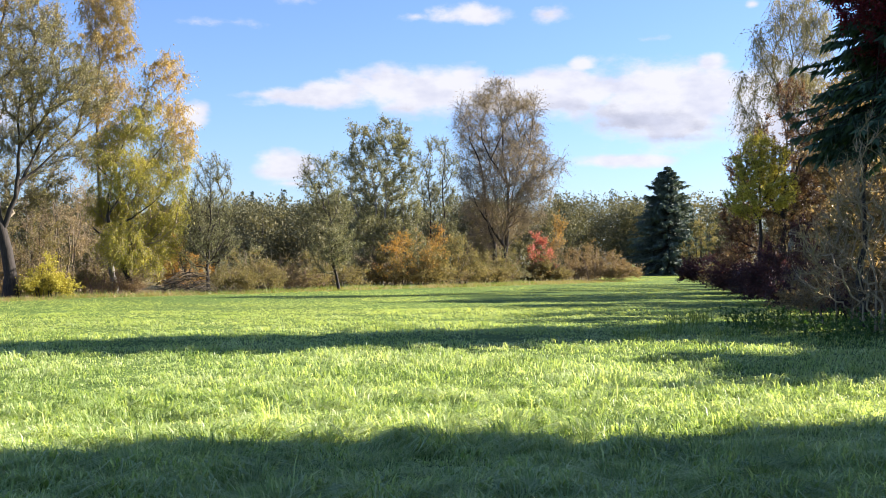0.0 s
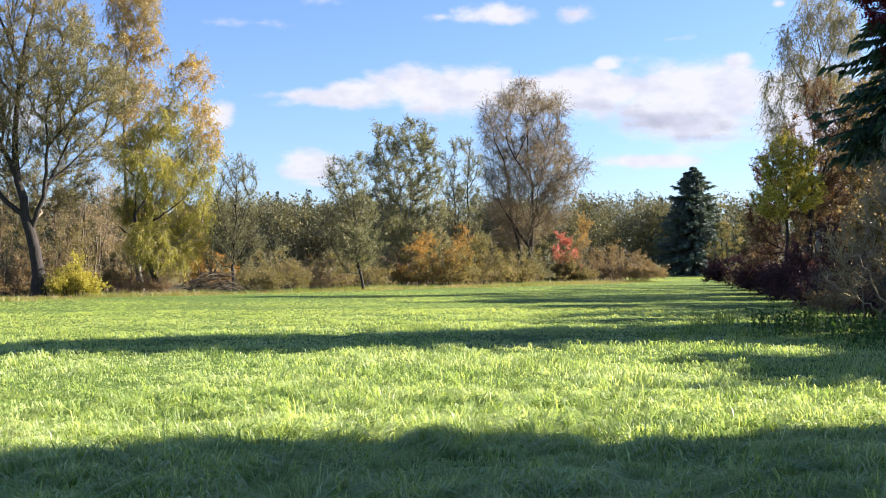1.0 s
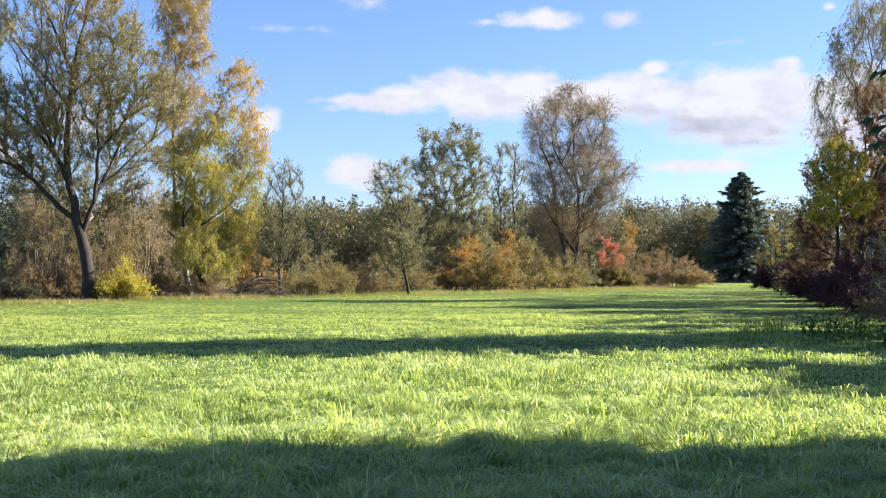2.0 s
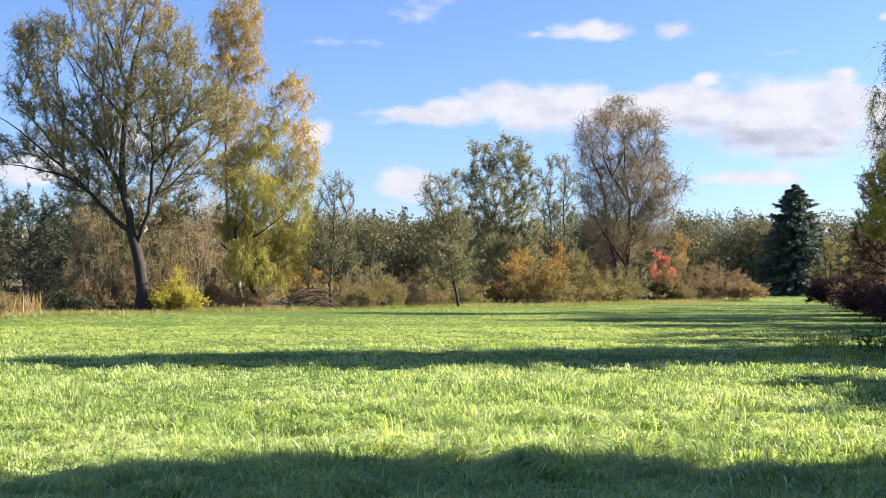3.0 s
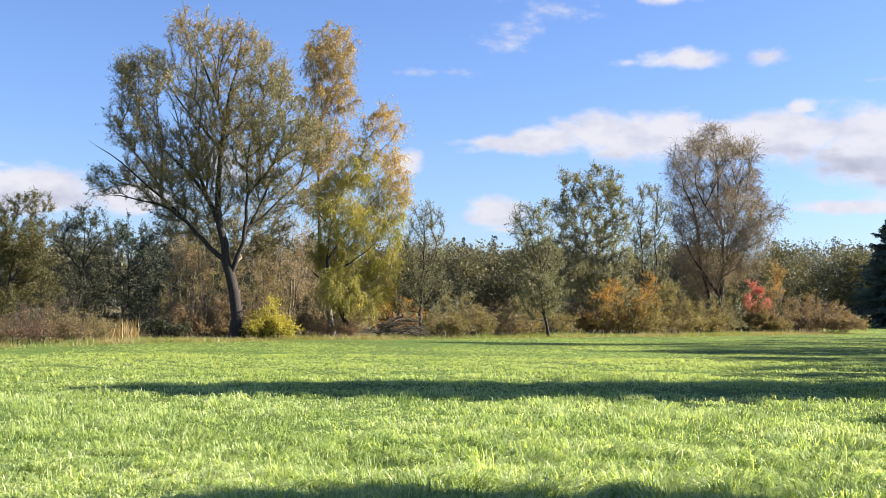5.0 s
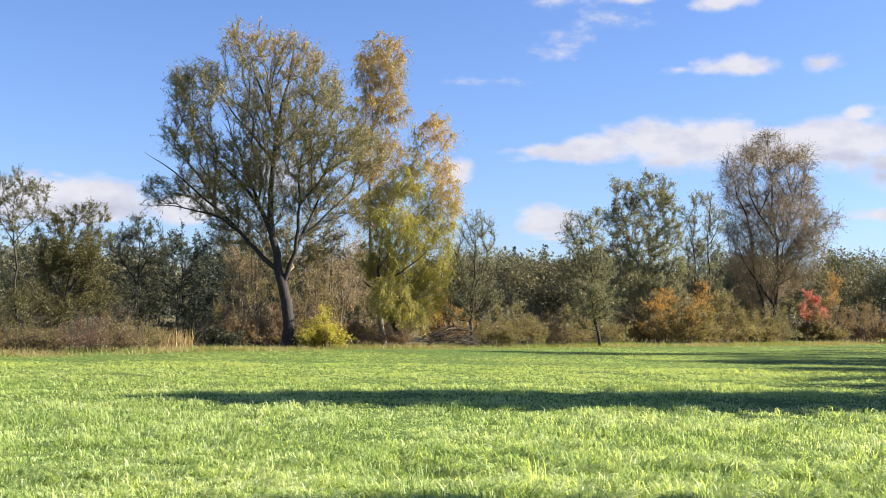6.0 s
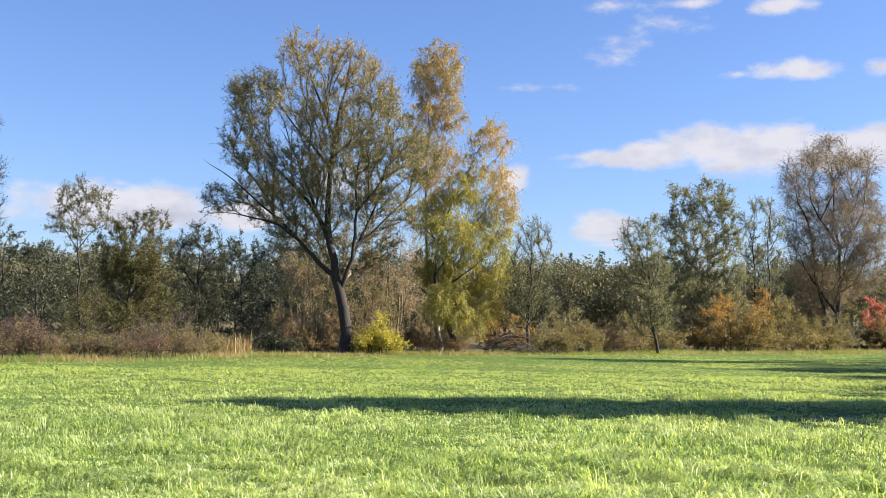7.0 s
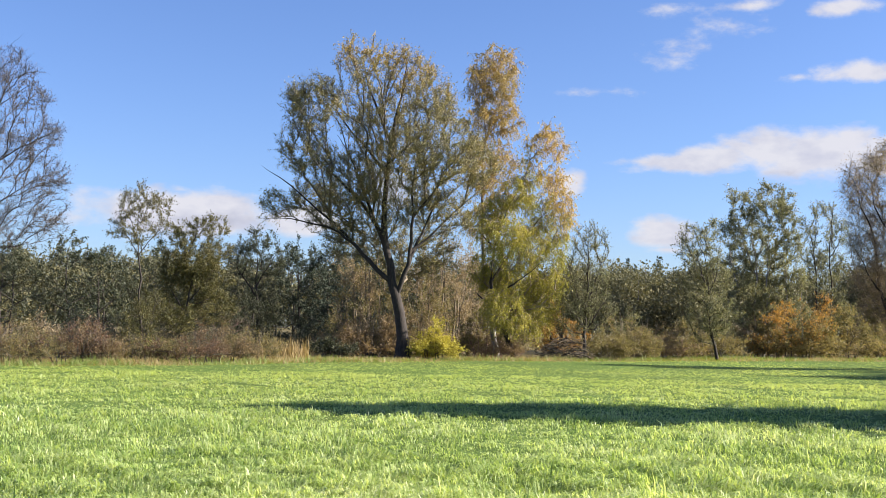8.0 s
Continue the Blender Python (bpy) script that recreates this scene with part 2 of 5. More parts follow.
MAT = {
    "ground": ground_material(),
    "grass": grass_material("meadow_grass", [(0.115, 0.205, 0.043), (0.330, 0.450, 0.132), (0.530, 0.625, 0.262), (0.740, 0.790, 0.480)], 0.52, 0.42),
    "far_grass": grass_material("far_meadow_grass", [(0.44, 0.54, 0.14), (0.51, 0.59, 0.17), (0.59, 0.64, 0.22)], 0.5, 0.5),
    "tall_grass": grass_material("tall_grass", [(0.10, 0.18, 0.02), (0.18, 0.26, 0.04), (0.32, 0.34, 0.10)], 0.45, 0.4),
    "coarse_grass": grass_material("coarse_grass", [(0.14, 0.22, 0.05), (0.22, 0.30, 0.08), (0.32, 0.38, 0.14)], 0.4, 0.5),
    "straw": grass_material("dry_straw", [(0.25, 0.17, 0.07), (0.36, 0.27, 0.13), (0.45, 0.36, 0.20)], 0.35, 0.6),
    "nettle": leaf_material("nettle_leaf", [(0.04, 0.09, 0.015), (0.08, 0.15, 0.03), (0.16, 0.22, 0.08)], 0.35),
    "bark": bark_material("grey_bark", (0.035, 0.028, 0.022), (0.14, 0.12, 0.10), moss=(0.10, 0.10, 0.05)),
    "bark_willow": bark_material("willow_twigs", (0.055, 0.043, 0.029), (0.22, 0.175, 0.115)),
    "bark_dark": bark_material("dark_bark", (0.014, 0.011, 0.009), (0.055, 0.043, 0.034)),
    "bark_birch": bark_material("birch_bark", (0.05, 0.04, 0.035), (0.34, 0.32, 0.29), scale=1.2),
    "twig_tan": bark_material("tan_twigs", (0.13, 0.095, 0.06), (0.38, 0.30, 0.205)),
    "twig_birch": bark_material("birch_twigs", (0.085, 0.066, 0.050), (0.25, 0.20, 0.15)),
    "twig_pale": bark_material("lichen_twigs", (0.17, 0.125, 0.07), (0.48, 0.39, 0.25), moss=(0.36, 0.31, 0.13)),
    "twig_red": bark_material("red_brown_twigs", (0.11, 0.06, 0.05), (0.30, 0.19, 0.15)),
    "willow": leaf_material("willow_leaf", [(0.13, 0.132, 0.068), (0.205, 0.195, 0.094), (0.285, 0.25, 0.11), (0.385, 0.31, 0.125)], 0.36, spread=0.6),
    "birch_yellow": leaf_material("yellow_birch_leaf", [(0.15, 0.165, 0.034), (0.27, 0.268, 0.048), (0.42, 0.385, 0.06), (0.57, 0.48, 0.07)], 0.4, spread=0.5),
    "birch_amber": leaf_material("amber_birch_leaf", [(0.374, 0.284, 0.063), (0.550, 0.389, 0.081), (0.682, 0.452, 0.099)], 0.4, spread=0.6),
    "birch_gold": leaf_material("golden_birch_leaf", [(0.21, 0.18, 0.064), (0.34, 0.266, 0.08), (0.46, 0.323, 0.088), (0.56, 0.361, 0.088)], 0.4, spread=0.6),
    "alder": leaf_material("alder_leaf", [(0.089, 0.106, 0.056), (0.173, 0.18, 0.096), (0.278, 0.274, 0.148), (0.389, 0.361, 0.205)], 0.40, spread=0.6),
    # darker copy of the alder leaf, shade put into its colour
    "alder_shade": leaf_material("alder_leaf_with_shade", [(0.023, 0.032, 0.016), (0.046, 0.056, 0.03), (0.077, 0.086, 0.045), (0.117, 0.114, 0.057)], 0.25, spread=0.6),
    "alder_mid": leaf_material("dull_alder_leaf", [(0.046, 0.054, 0.018), (0.091, 0.094, 0.03), (0.153, 0.134, 0.044), (0.208, 0.163, 0.062)], 0.3, spread=0.6),
    "tan": leaf_material("tan_leaf", [(0.176, 0.143, 0.089), (0.306, 0.239, 0.149), (0.426, 0.322, 0.193)], 0.46, spread=0.6),
    "orange": leaf_material("orange_leaf", [(0.202, 0.144, 0.056), (0.357, 0.221, 0.07), (0.516, 0.31, 0.077), (0.538, 0.242, 0.056)], 0.48, spread=0.6),
    "red": leaf_material("red_leaf", [(0.40, 0.11, 0.09), (0.54, 0.16, 0.14), (0.56, 0.26, 0.17)], 0.45, spread=0.6),
    "crimson": leaf_material("crimson_leaf", [(0.058, 0.005, 0.010), (0.115, 0.007, 0.014), (0.173, 0.012, 0.017)], 0.45),
    "yellow": leaf_material("yellow_leaf", [(0.33, 0.30, 0.05), (0.50, 0.44, 0.07), (0.64, 0.57, 0.12)], 0.4, spread=0.6),
    "yellow_green": leaf_material("yellow_green_leaf", [(0.16, 0.20, 0.04), (0.27, 0.30, 0.06), (0.38, 0.38, 0.09)], 0.4, spread=0.6),
    "olive": leaf_material("olive_leaf", [(0.118, 0.117, 0.049), (0.225, 0.197, 0.082), (0.356, 0.277, 0.12)], 0.48, spread=0.6),
    "brown": leaf_material("brown_leaf", [(0.121, 0.09, 0.052), (0.202, 0.146, 0.082), (0.284, 0.2, 0.106), (0.328, 0.248, 0.12)], 0.46, spread=0.55),
    "copper": leaf_material("copper_leaf", [(0.085, 0.045, 0.032), (0.150, 0.082, 0.052), (0.235, 0.140, 0.085), (0.30, 0.20, 0.11)], 0.4, spread=0.6),
    "oak": leaf_material("withered_oak_leaf", [(0.075, 0.060, 0.050), (0.120, 0.095, 0.078), (0.175, 0.140, 0.115)], 0.3, spread=0.6),
    "maroon": leaf_material("maroon_leaf", [(0.034, 0.017, 0.021), (0.083, 0.031, 0.038), (0.148, 0.068, 0.059)], 0.35),
    "spruce": leaf_material("spruce_needles", [(0.026, 0.055, 0.029), (0.058, 0.104, 0.054), (0.111, 0.163, 0.078)], 0.15, 0.6),
    "spruce_blue": leaf_material("blue_spruce_needles", [(0.045, 0.068, 0.050), (0.105, 0.140, 0.108), (0.190, 0.225, 0.175)], 0.2, 0.6),
    # narrow greyed range of tints: distance haze put into the leaf colour
    "wood_far": leaf_material("hazed_broadleaf", [(0.085, 0.09, 0.05), (0.12, 0.118, 0.064), (0.16, 0.148, 0.076), (0.205, 0.18, 0.085)], 0.25, 0.8, spread=0.5),
    "conifer_far": leaf_material("far_conifer", [(0.032, 0.043, 0.030), (0.051, 0.068, 0.043), (0.076, 0.089, 0.056)], 0.12, 0.8, spread=0.5),
}


# ---- building blocks ----
def mesh_from(name, verts, faces, material, smooth=False):
    """A mesh from an array of corners and arrays of faces, each array of one face size."""
    me = bpy.data.meshes.new(name)
    verts = np.asarray(verts, np.float32)
    faces = [np.asarray(f, np.int32) for f in faces if len(f)]
    me.vertices.add(len(verts))
    me.vertices.foreach_set("co", verts.ravel())
    loops = np.concatenate([f.ravel() for f in faces])
    sizes = np.concatenate([np.full(len(f), f.shape[1], np.int32) for f in faces])
    me.loops.add(len(loops))
    me.loops.foreach_set("vertex_index", loops)
    me.polygons.add(len(sizes))
    me.polygons.foreach_set("loop_start", np.concatenate([[0], np.cumsum(sizes)[:-1]]).astype(np.int32))
    if smooth:
        me.polygons.foreach_set("use_smooth", np.ones(len(sizes), bool))
    me.materials.append(MAT[material])
    me.update(calc_edges=True)
    return me


def unit(v):
    return v / np.maximum(np.linalg.norm(v, axis=-1, keepdims=True), 1e-9)


def tubes(lines, radii, sides):
    """Tapered tubes round polylines: lines (n, k, 3), radii (n, k)."""
    lines, radii = np.asarray(lines, float), np.asarray(radii, float)
    n, k, _ = lines.shape
    tan = unit(np.gradient(lines, axis=1))
    ref = np.where(np.abs(tan[:, :1, 2:3]) > 0.9, np.array([1.0, 0.13, 0]), np.array([0.07, 0.05, 1.0]))
    u = unit(np.cross(tan, ref))
    v = np.cross(tan, u)
    ang = np.arange(sides) * 2 * np.pi / sides
    ring = u[:, :, None] * np.cos(ang)[:, None] + v[:, :, None] * np.sin(ang)[:, None]
    pts = lines[:, :, None] + ring * radii[:, :, None, None]
    idx = np.arange(n * k * sides).reshape(n, k, sides)
    nxt = np.roll(idx, -1, axis=2)
    quads = np.stack([idx[:, :-1], nxt[:, :-1], nxt[:, 1:], idx[:, 1:]], -1).reshape(-1, 4)
    return pts.reshape(-1, 3), quads


def curve(rng, start, end, k, sag=0.0, wander=0.06):
    """Bent twigs or limbs from start to end (n, 3): they leave steeply when sag is plus, hang when it is minus."""
    start, end = np.atleast_2d(start), np.atleast_2d(end)
    n = max(len(start), len(end))
    t = np.linspace(0, 1, k)[None, :, None]
    p = start[:, None] * (1 - t) + end[:, None] * t
    length = np.linalg.norm(end - start, axis=-1).reshape(-1, 1, 1)
    bow = 4 * t * (1 - t)
    p = p + bow * length * np.array([0, 0, 1.0]) * np.reshape(sag, (-1, 1, 1))
    w = rng.normal(0, 1, (n, k, 3)) * wander * length
    w[:, 0], w[:, -1] = 0, 0
    return p + w * 0.6


def leaves(rng, points, size, hang=0.0, slim=0.3):
    """Small pointed leaves, one thin blade each, at points (n, 3)."""
    n = len(points)
    d = unit(rng.normal(0, 1, (n, 3)) + np.array([0, 0, -hang * 2.0]))
    side = unit(np.cross(d, rng.normal(0, 1, (n, 3))))
    s = size * rng.uniform(0.6, 1.35, (n, 1))
    v = np.stack([points + side * s * slim, points + d * s, points - side * s * slim], 1).reshape(-1, 3)
    f = np.arange(n * 3).reshape(n, 3)
    return v, f


def ribbons(rng, lines, width):
    """Thin tapering twigs as bent strips: lines (n, 3, 3)."""
    n = len(lines)
    side = unit(np.cross(lines[:, 2] - lines[:, 0], rng.normal(0, 1, (n, 3)))) * width
    v = np.stack([lines[:, 0] - side, lines[:, 0] + side, lines[:, 1] + side * 0.7, lines[:, 1] - side * 0.7, lines[:, 2]], 1)
    i = np.arange(n)[:, None] * 5
    return v.reshape(-1, 3), i + np.array([[0, 1, 2, 3]]), i + np.array([[3, 2, 4]])


def part(name, me, parent, label="", kind=""):
    ob = new(name, me)
    ob.parent = parent
    if kind:
        tagged(ob, kind=kind)
    if label:
        tagged(ob, label)
    return ob


def empty(name, x, y, turn, label, category, group=""):
    ob = new(name)
    ob.empty_display_size = 0.5
    ob.matrix_basis = pose(x, y, ground_z(x, y), 0, 0, turn)
    tagged(ob, label, category, group)
    return ob


def bearing(x, y):
    return math.degrees(math.atan2(-x, y))


def ground_z(x, y):
    return 0.0


def branch_out(nodes, path, points, balance, droop):
    """Grow branches from the limbs to every point by the shortest way, with short ways to the root favoured. Returns each point's forebear."""
    m, n = len(nodes), len(points)
    reach = points[None] - nodes[:, None]
    far = np.linalg.norm(reach, axis=2)
    flat = np.linalg.norm(reach[..., :2], axis=2)
    cost = far + balance * path[:, None] + droop * np.maximum(0, 0.25 * flat - reach[..., 2])
    who = cost.argmin(0)
    best = cost[who, np.arange(n)]
    way = np.concatenate([path, np.zeros(n)])
    allp = np.concatenate([nodes, points])
    todo = np.ones(n, bool)
    order = []
    for _ in range(n):
        j = int(np.where(todo, best, 1e9).argmin())
        todo[j] = False
        order.append(j)
        way[m + j] = way[who[j]] + np.linalg.norm(points[j] - allp[who[j]])
        gap = points - points[j]
        c = np.sqrt((gap * gap).sum(1)) * 1.02 + balance * way[m + j] + 0.5 * droop * np.maximum(0, -gap[:, 2])
        nearer = todo & (c < best)
        best[nearer], who[nearer] = c[nearer], m + j
    return who, order


def tree(name, x, y, limbs, lobes, label, leaf="alder", bark="bark", twig=None, girth=0.3, size=0.1, tips=None, dens=1.0, twigs=8,
         foliage=7, hang=0.0, reach=0.6, seed=1, depth=1.0, group="", category="tree", twig_r=0.010, turn=None, wander=0.06, slim=0.26, crook=0.008,
         turned=None, limb_r=0.5, balance=0.4, droop=0.8, lift=0.25, fork=0.42, taper=1.5):
    """A tree: limbs are polylines (across, up) from the root; lobes (across, up, half width, half height) make the crown."""
    rng = np.random.default_rng(seed)
    root = empty(name, x, y, bearing(x, y) if turn is None else turn, label, category, group)
    lob = np.array(lobes, float)
    spread = max(1.0, (np.abs(lob[:, 0]) + lob[:, 2]).max()) * depth
    lob_y = rng.uniform(-0.5, 0.5, len(lob)) * spread
    nodes, node_r, path = [], [], []
    for i, limb in enumerate(limbs):
        pts = np.array([(px, 0.0, pz) for px, pz in limb], float)
        if i:
            # a limb leans out of the plane of the trunk as it grows
            lean = rng.uniform(-0.5, 0.5)
            pts[:, 1] = np.linspace(0, 1, len(pts)) ** 1.3 * lean * spread * 0.8
        hold = None
        if i and pts[0, 2] > 0.5:
            have = np.concatenate(nodes)
            hold = np.linalg.norm((have - pts[0]) * np.array([1, 0.3, 1]), axis=1).argmin()
            pts[:, 1] += have[hold, 1]
            pts[0] = have[hold]
        k = 16
        s = np.linspace(0, len(pts) - 1, k)
        fine = np.stack([np.interp(s, np.arange(len(pts)), pts[:, c]) for c in range(3)], 1)
        for _ in range(2):
            fine[1:-1] = (fine[:-2] + 2 * fine[1:-1] + fine[2:]) / 4
        bends = np.cumsum(rng.normal(0, 1, (k, 3)), axis=0)
        bends = bends - np.linspace(0, 1, k)[:, None] * bends[-1] - bends[0] * (1 - np.linspace(0, 1, k)[:, None])
        fine += bends * np.linalg.norm(fine[-1] - fine[0]) * crook
        start_r = girth if i == 0 else girth * limb_r * rng.uniform(0.8, 1.1)
        if i and fine[0][2] < 0.5:
            start_r = girth * 0.75
        if hold is not None:
            start_r = min(start_r, 0.9 * np.concatenate(node_r)[hold])
        r = start_r * (1 - np.linspace(0, 1, k) * 0.95) ** (taper if i == 0 else 1.2)
        if fine[0][2] < 0.3:
            r[0] *= 1.35
            fine[0][2] = -0.15
        v, f = tubes(fine[None], r[None], 9 if i == 0 else 6)
        if i == 0:
            stem = part("trunk", mesh_from("trunk", v, [f], bark, True), root)
        else:
            part("limb", mesh_from("limb", v, [f], bark, True), stem)
        first = 3 if fine[0][2] < 0.5 else 1
        step = np.linalg.norm(np.diff(fine, axis=0), axis=1)
        nodes.append(fine[first:])
        node_r.append(r[first:])
        path.append((np.concatenate([[0], np.cumsum(step)]) + np.linalg.norm(fine[0]))[first:])
    nodes, node_r, path = np.concatenate(nodes), np.concatenate(node_r), np.concatenate(path)
    # points spread through the lobes, denser towards their skins
    half = np.stack([lob[:, 2], np.minimum(lob[:, 2], lob[:, 3]) * 1.1 * depth + 0.15, lob[:, 3]], 1)
    vol = half.prod(1) * 4.19
    n = tips or max(24, int(33 * dens * vol.sum() ** 0.6))
    own = rng.choice(len(lob), n, p=vol ** 0.8 / (vol ** 0.8).sum())
    pts = np.stack([lob[:, 0], lob_y, lob[:, 1]], 1)[own] + unit(rng.normal(0, 1, (n, 3))) * rng.uniform(0.12, 1.0, (n, 1)) ** 0.42 * half[own] * rng.uniform(0.85, 1.12, (n, 1))
    pts[:, 2] = np.maximum(pts[:, 2], rng.uniform(0.15, 0.5, n))
    who, order = branch_out(nodes, path, pts, balance, droop * (1 - 0.5 * min(1, hang)))
    m = len(nodes)
    for _ in range(2):
        # ease the kinks: each joint moves towards the middle of its neighbours
        allp = np.concatenate([nodes, pts])
        inner = who >= m
        total, kids = np.zeros((n, 3)), np.zeros(n)
        np.add.at(total, who[inner] - m, pts[inner])
        np.add.at(kids, who[inner] - m, 1)
        has = kids > 0
        mid = (allp[who] + total / np.maximum(kids, 1)[:, None]) / 2
        pts = np.where(has[:, None], 0.55 * pts + 0.45 * mid, pts)
    load = np.ones(n)
    for j in reversed(order):
        if who[j] >= m:
            load[who[j] - m] += load[j]
    rad = twig_r * load ** fork
    foot = np.concatenate([nodes, pts])[who]
    at_limb = who < m
    rad[at_limb] = np.minimum(rad[at_limb], node_r[np.minimum(who, m - 1)][at_limb] * 0.8 + twig_r * 0.5)
    bl = curve(rng, foot, pts, 3, sag=0.04, wander=wander)
    v, f = tubes(bl, rad[:, None] * np.array([[1.0, 0.92, 0.82]]), 3)
    # twigs off every branch
    along = rng.uniform(0.15, 1.0, (n, twigs, 1))
    ts = (foot[:, None] * (1 - along) + pts[:, None] * along).reshape(-1, 3)
    out = unit(pts - foot)[:, None].repeat(twigs, 1).reshape(-1, 3)
    d = unit(out * 0.8 + rng.normal(0, 0.6, (n * twigs, 3)) + np.array([0, 0, lift - 1.9 * hang]))
    te = ts + d * reach * rng.uniform(0.4, 1.25, (n * twigs, 1)) * (1 + hang * 0.8)
    te[:, 2] = np.maximum(te[:, 2], 0.12)
    tl = curve(rng, ts, te, 3, sag=0.06 + 0.14 * hang, wander=wander * 1.3)
    v2, q2, t2 = ribbons(rng, tl, twig_r * 0.75)
    me = mesh_from("branchwork", np.concatenate([v, v2]), [np.concatenate([f, q2 + len(v)]), t2 + len(v)], twig or bark)
    part("branchwork", me, root, kind="stuff")
    if foliage:
        m = len(tl)
        seg = rng.uniform(0.1, 1.0, (m, foliage)) * 2
        i0 = np.minimum(seg.astype(int), 1)
        fr = (seg - i0)[..., None]
        rows = np.arange(m)[:, None]
        lp = (tl[rows, i0] * (1 - fr) + tl[rows, i0 + 1] * fr).reshape(-1, 3)
        lp = lp + rng.normal(0, size * 0.3, lp.shape)
        lp[:, 2] = np.maximum(lp[:, 2], 0.15)
        v, f = leaves(rng, lp, size, hang, slim)
        if turned:
            # boughs that have turned colour: (leaf, across, up, past)
            past = lp[:, 0] * turned[1] + lp[:, 2] * turned[2] + np.repeat(rng.normal(0, 1.0, m), foliage) > turned[3]
            part("crown", mesh_from("crown", v, [f[past]], turned[0]), root, "boughs of turned bright leaves", kind="stuff")
            f = f[~past]
        part("crown", mesh_from("crown", v, [f], leaf), root, kind="stuff")
    return root


def shrub(name, x, y, w, h, label, leaf="olive", bark="bark_dark", seed=1, size=0.10, stems=7, group="", category="shrub", **kw):
    """A many-stemmed shrub of half width w and height h with a ragged top, foliage down to the grass."""
    rng = np.random.default_rng(seed + 500)
    peak = rng.uniform(-0.35, 0.35)
    top = lambda a: h * max(0.4, 1.06 - 0.55 * abs(a - peak) ** 1.6) * rng.uniform(0.74, 1.1)
    limbs = []
    for i in range(stems):
        a = (i + 0.5) / stems * 2 - 1 + rng.uniform(-0.2, 0.2)
        z = top(a) * 0.96
        limbs.append([(a * 0.45 * w, 0.0), (a * 0.55 * w, z * 0.35), (a * 0.70 * w + rng.uniform(-.1, .1) * w, z * 0.7), (a * 0.85 * w, z)])
    lobes = []
    for i in range(15):
        a = rng.uniform(-0.95, 0.95)
        z = top(a) * 0.92
        rz = h * rng.uniform(0.10, 0.24)
        lobes.append((a * w, max(rz * 0.8, z * rng.uniform(0.28, 1.0) - rz * 0.6), w * rng.uniform(0.16, 0.36), rz))
    lobes += [(a * w, min(0.26 * h, 0.7), w * 0.38, min(0.28 * h, 0.8)) for a in (-0.9, -0.6, -0.3, 0.0, 0.3, 0.6, 0.9)]
    opts = dict(girth=0.02 + 0.007 * h, twigs=8, foliage=7, depth=0.9, reach=0.30 * min(w, h) ** 0.5 + 0.14, seed=seed, size=size, twig_r=0.007, balance=0.3, lift=0.5)
    opts.update(kw)
    return tree(name, x, y, limbs, lobes, label, leaf, bark, group=group, category=category, **opts)


